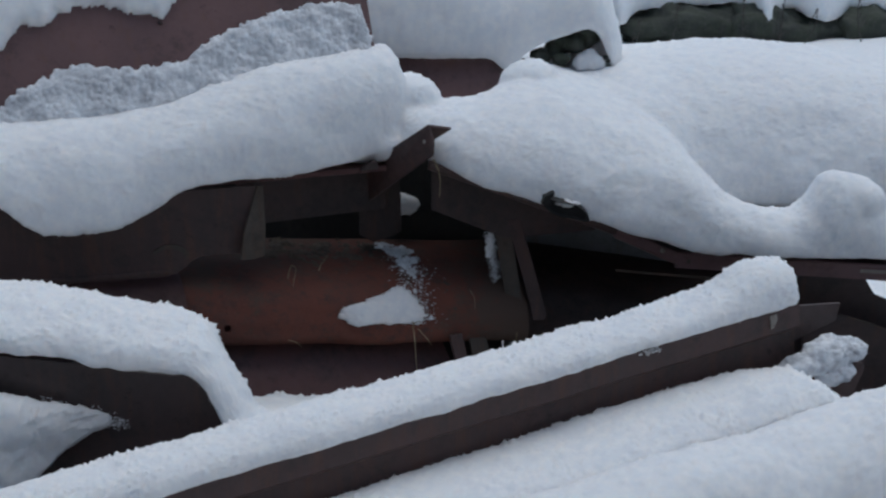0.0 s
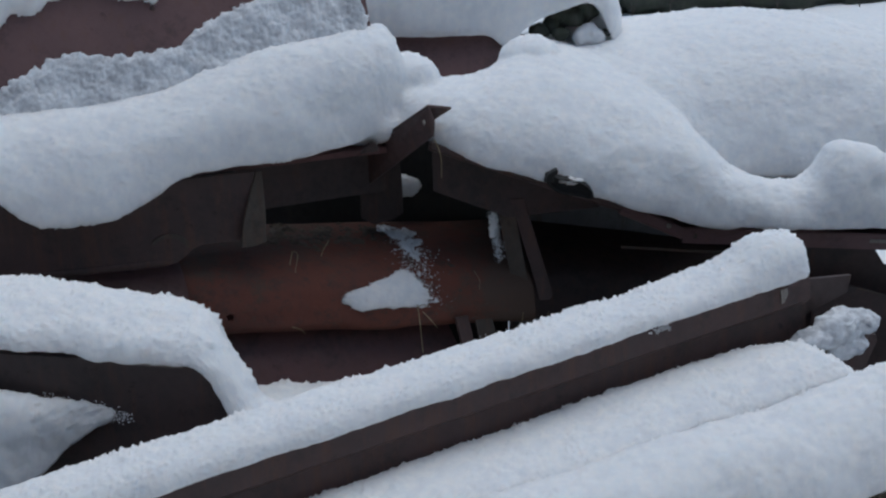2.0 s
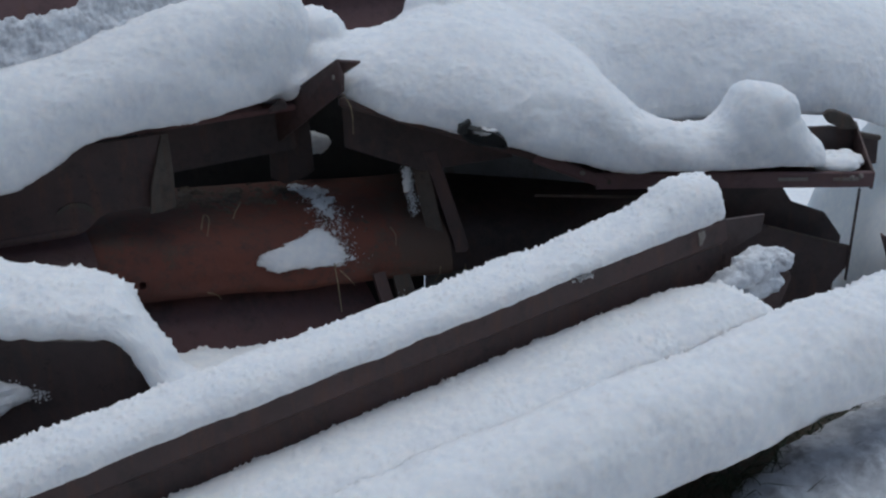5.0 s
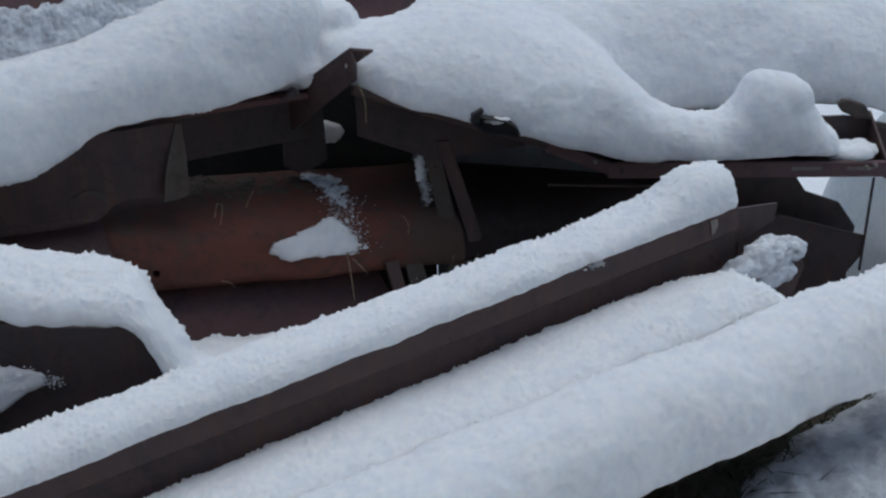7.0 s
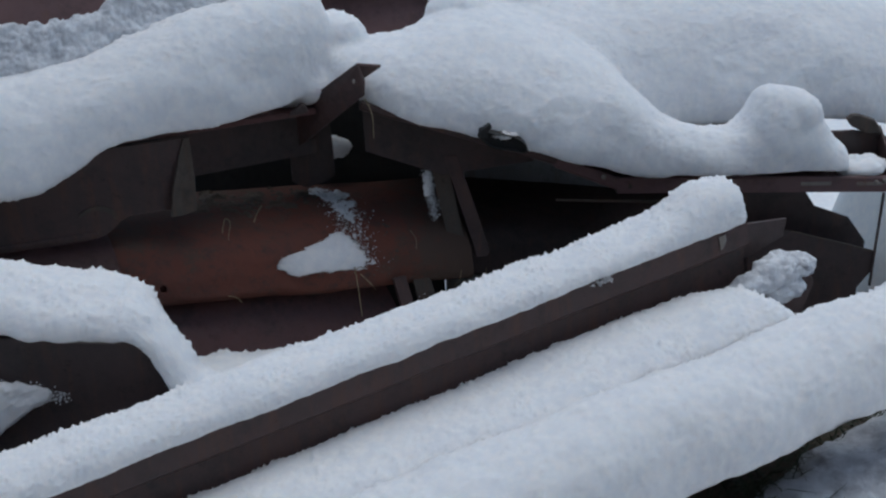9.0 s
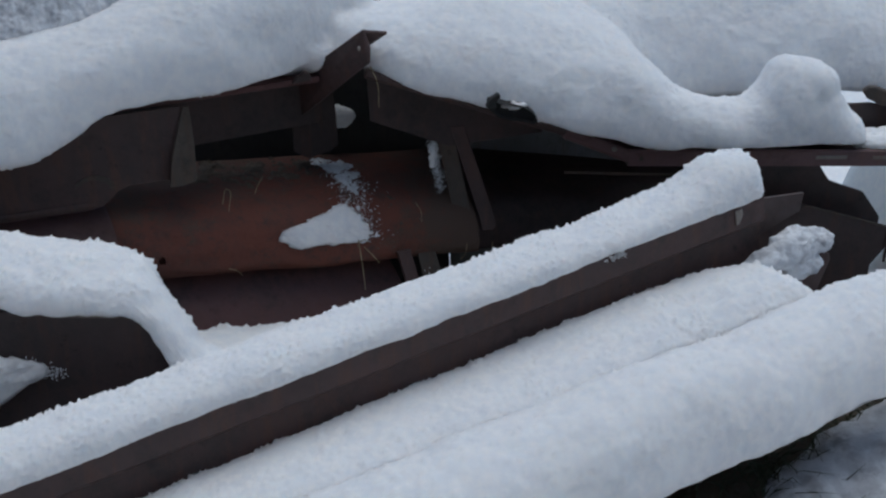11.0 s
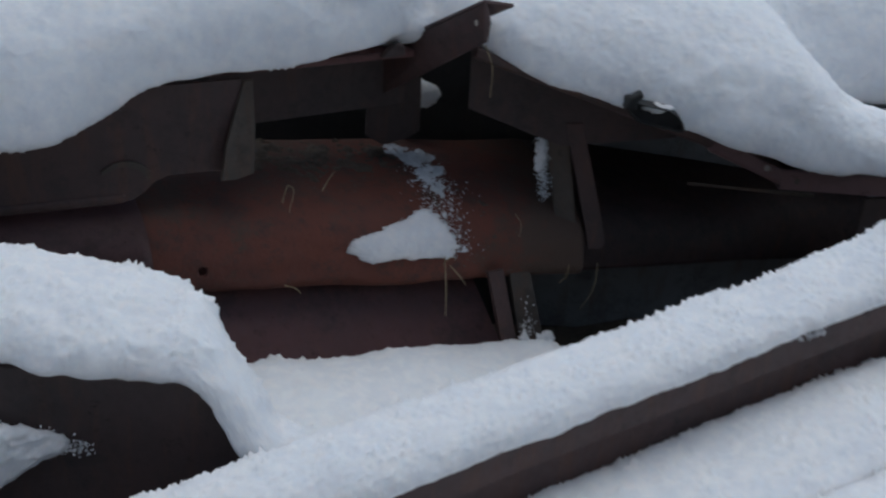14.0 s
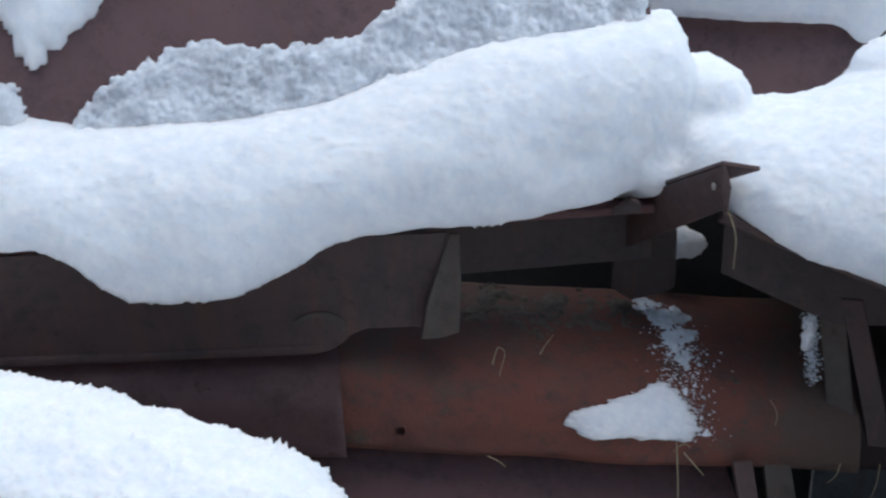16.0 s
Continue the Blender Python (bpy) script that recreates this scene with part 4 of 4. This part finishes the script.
strip = thing("steel_strip", "bare maroon steel strip below a block of snow", "steel plate")
part("sheet", plate([(-0.5, 3.10, 0.78), (0.33, 3.10, 0.78), (0.26, 3.21, 0.985), (0.113, 3.21, 1.0), (-0.5, 3.21, 0.998)], 0.008), MAROON, strip)
# Backdrop plate added behind the hollow; its pale grey paints in haze.
rear = thing("added_backing", "dull grey plate added to lift the dark back of the hollow", "steel plate")
part("edge_strip", bar([(0, 0), (0.006, 0), (0.006, -0.006), (0, -0.006)], (0.426, 2.9, 0.53), (0.68, 2.9, 0.506), bevel=0.0), BARE, rear)
part("sheet", plate([(0.16, 3.06, 0.05), (1.05, 3.06, 0.05), (1.05, 3.06, 0.62), (0.5, 3.06, 0.78), (0.16, 3.06, 0.78)], 0.008), GREY, rear)
# Added plate, coloured near black as the shade of the gap.
inner = thing("added_backing", "near-black plate added as shade behind a bent red sheet", "steel plate")
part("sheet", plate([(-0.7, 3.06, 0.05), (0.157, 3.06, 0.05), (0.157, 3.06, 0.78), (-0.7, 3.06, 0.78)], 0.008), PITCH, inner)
# Invented dark beam hides bright ground where only deep shade lies.
low = thing("steel_beam", "wide dark beam added as shade on the ground under the pile", "steel beam", "beams of the pile")
part("web", bar(channel(0.35, 0.14, 0.01), at_turn(0.2, 2.15, 0.12), at_turn(2.0, 2.15, 0.14)), DARK, low)
for s in (-0.5, 0.2, 1.3):
    low = thing("steel_beam", "dark cross beam carrying the pile", "steel beam", "beams of the pile")
    part("web", bar([(0, 0), (0.12, 0), (0.12, -0.1), (0, -0.1)], at_turn(s, 1.5, 0.22), at_turn(s, 2.6, 0.06)), DARK, low)
    part("foot", bar([(0, 0), (0.1, 0), (0.1, -0.2), (0, -0.2)], at_turn(s + 0.02, 1.6, 0.15), at_turn(s + 0.02, 1.8, 0.14)), DARK, low)

# broken stones and the low mossy wall
for k, (x, y, z, r) in enumerate(((0.25, 3.24, 0.985, 0.025), (0.285, 3.25, 0.995, 0.022), (0.33, 3.27, 1.02, 0.038), (0.375, 3.28, 1.035, 0.035), (0.31, 3.22, 0.985, 0.018), (0.42, 3.24, 0.98, 0.015))):
    alone("stone", blob((x, y, z), (r * 1.25, r, r * 0.85), 3, ((0.05, 0.02), (0.02, 0.008)), seed=k), MOSS, "dark mossy broken stone under snow", "stone", "broken stones")
rngw = random.Random(11)
x = 0.6
while x < 6.0:
    w = rngw.uniform(0.5, 0.95)
    h = rngw.uniform(0.2, 0.3)
    alone("stone", blob((x + w / 2, 9.75 + 0.05 * math.sin(x * 2), 0.03), (w * 0.75, 0.34, h * 0.75), 5, ((0.35, 0.14), (0.12, 0.05), (0.04, 0.015)), seed=x), MOSS, "large dark mossy stone of a low wall", "stone", "stones of the low wall")
    x += w
snow_bank("snow_bank", [(0.3, 9.6, 11.5, 0.19, 0.3, 0.55), (1.1, 9.6, 11.5, 0.15, 0.3, 0.55), (1.3, 9.42, 11.5, 0.08, 0.3, 0.52), (1.5, 9.6, 11.5, 0.18, 0.3, 0.55), (2.2, 9.62, 11.5, 0.20, 0.3, 0.57), (2.4, 9.4, 11.5, 0.03, 0.3, 0.55), (2.55, 9.6, 11.5, 0.16, 0.3, 0.55), (2.85, 9.45, 11.5, 0.10, 0.3, 0.55), (3.1, 9.6, 11.5, 0.18, 0.3, 0.57), (3.7, 9.45, 11.5, 0.08, 0.3, 0.55), (6.2, 9.6, 11.5, 0.2, 0.3, 0.55)],
          "snow cap on a low mossy stone wall", turn=0, step=0.025, crest=0.4, power=3, lumps=((0.4, 0.06), (0.15, 0.04), (0.05, 0.015)), rim=60)
for wx, wy, tall, lean in ((2.42, 9.15, 0.55, 0.02), (2.15, 9.1, 0.42, -0.02), (1.62, 9.2, 0.35, 0.05), (2.6, 9.2, 0.3, 0.1), (3.05, 9.2, 0.36, -0.05), (1.3, 9.1, 0.25, 0.08), (2.45, 9.12, 0.3, -0.06), (2.9, 7.2, 0.35, 0.1), (2.98, 7.3, 0.28, 0.16), (3.1, 7.1, 0.3, -0.1), (3.3, 7.2, 0.32, 0.12)):
    weed = thing("dry_weed", "thin dark dead weed standing in the snow", "weed", "dead weeds")
    base = Vector((wx, wy, ground_height(wx, wy) - 0.02))
    top = base + Vector((lean, 0, tall))
    stalk_ob = stalk([base, base.lerp(top, 0.5) + Vector((lean * 0.4, 0, 0)), top], 0.005, WEED, "stem")
    stalk_ob.parent = weed
    for f in (0.35, 0.55, 0.7, 0.85):
        p = base.lerp(top, f)
        b = stalk([p, p + Vector((0.03 * math.sin(f * 40), 0.01, 0.035)), p + Vector((0.05 * math.sin(f * 40), 0.01, 0.02))], 0.004, WEED, "twig")
        b.parent = weed

# grass and low snow in front of the outermost beam
rngg = random.Random(21)
gv, gf = [], []
for k in range(3000):
    s, d = rngg.uniform(0.7, 2.0), rngg.uniform(1.45, 1.92)
    base = at_turn(s, d, 0.03 + 0.195 * math.sqrt(max(0.0, 1 - ((s - 1.4) / 0.95) ** 2 - ((d - 1.68) / 0.32) ** 2)))
    h, w = rngg.uniform(0.015, 0.06), rngg.uniform(0.0015, 0.003)
    a = rngg.uniform(0, math.tau)
    side, bend = Vector((math.cos(a), math.sin(a), 0)), Vector((rngg.uniform(-0.1, 0.1), rngg.uniform(-0.1, 0.1), 0))
    i = len(gv)
    gv += [base - side * w, base + side * w, base + bend * 0.4 + Vector((0, 0, h * 0.6)) + side * w * 0.7, base + bend * 0.4 + Vector((0, 0, h * 0.6)) - side * w * 0.7, base + bend + Vector((0, 0, h))]
    gf += [(i, i + 1, i + 2, i + 3), (i + 3, i + 2, i + 4)]
tagged(new("grass", mesh_of("grass", gv, gf, GRASS, False)), "dark wet winter grass beside the pile", "grass", kind="stuff")
alone("soil_shade_bed", blob(at_turn(1.4, 1.68, 0.03), (0.95, 0.32, 0.20), 5, ((0.2, 0.03), (0.05, 0.01)), turn=22), SOIL, "dark wet soil bare of snow", "soil")
fused_snow("snow_mound", [heap_form(at_turn(2.05, 1.62, 0.17), (0.42, 0.24, 0.13), 22), heap_form(at_turn(1.72, 1.58, 0.21), (0.30, 0.16, 0.075), 22), heap_form(at_turn(1.50, 1.58, 0.195), (0.24, 0.12, 0.055), 22)],
    "low thin snow thawing over dark grass", voxel=0.008, rounds=12, lumps=((0.10, 0.018), (0.04, 0.010), (0.015, 0.004)), grit=(0.009, 0.006), mat=SLUSHY)
snow_lump((1.72, 3.0, 0.05), (0.5, 0.8, 0.58), "low snow mound at the end of the pile", lumps=((0.3, 0.04), (0.06, 0.006), (0.01, 0.001)))

# Added dark mound: the shade under the pile, given as ground colour.
alone("soil_shade_bed", blob(at_turn(1.35, 2.5, 0.02), (0.95, 0.62, 0.10), 5, ((0.2, 0.03), (0.05, 0.01)), turn=22), SOIL, "dark mound added as shade on the ground under the steel pile", "soil")
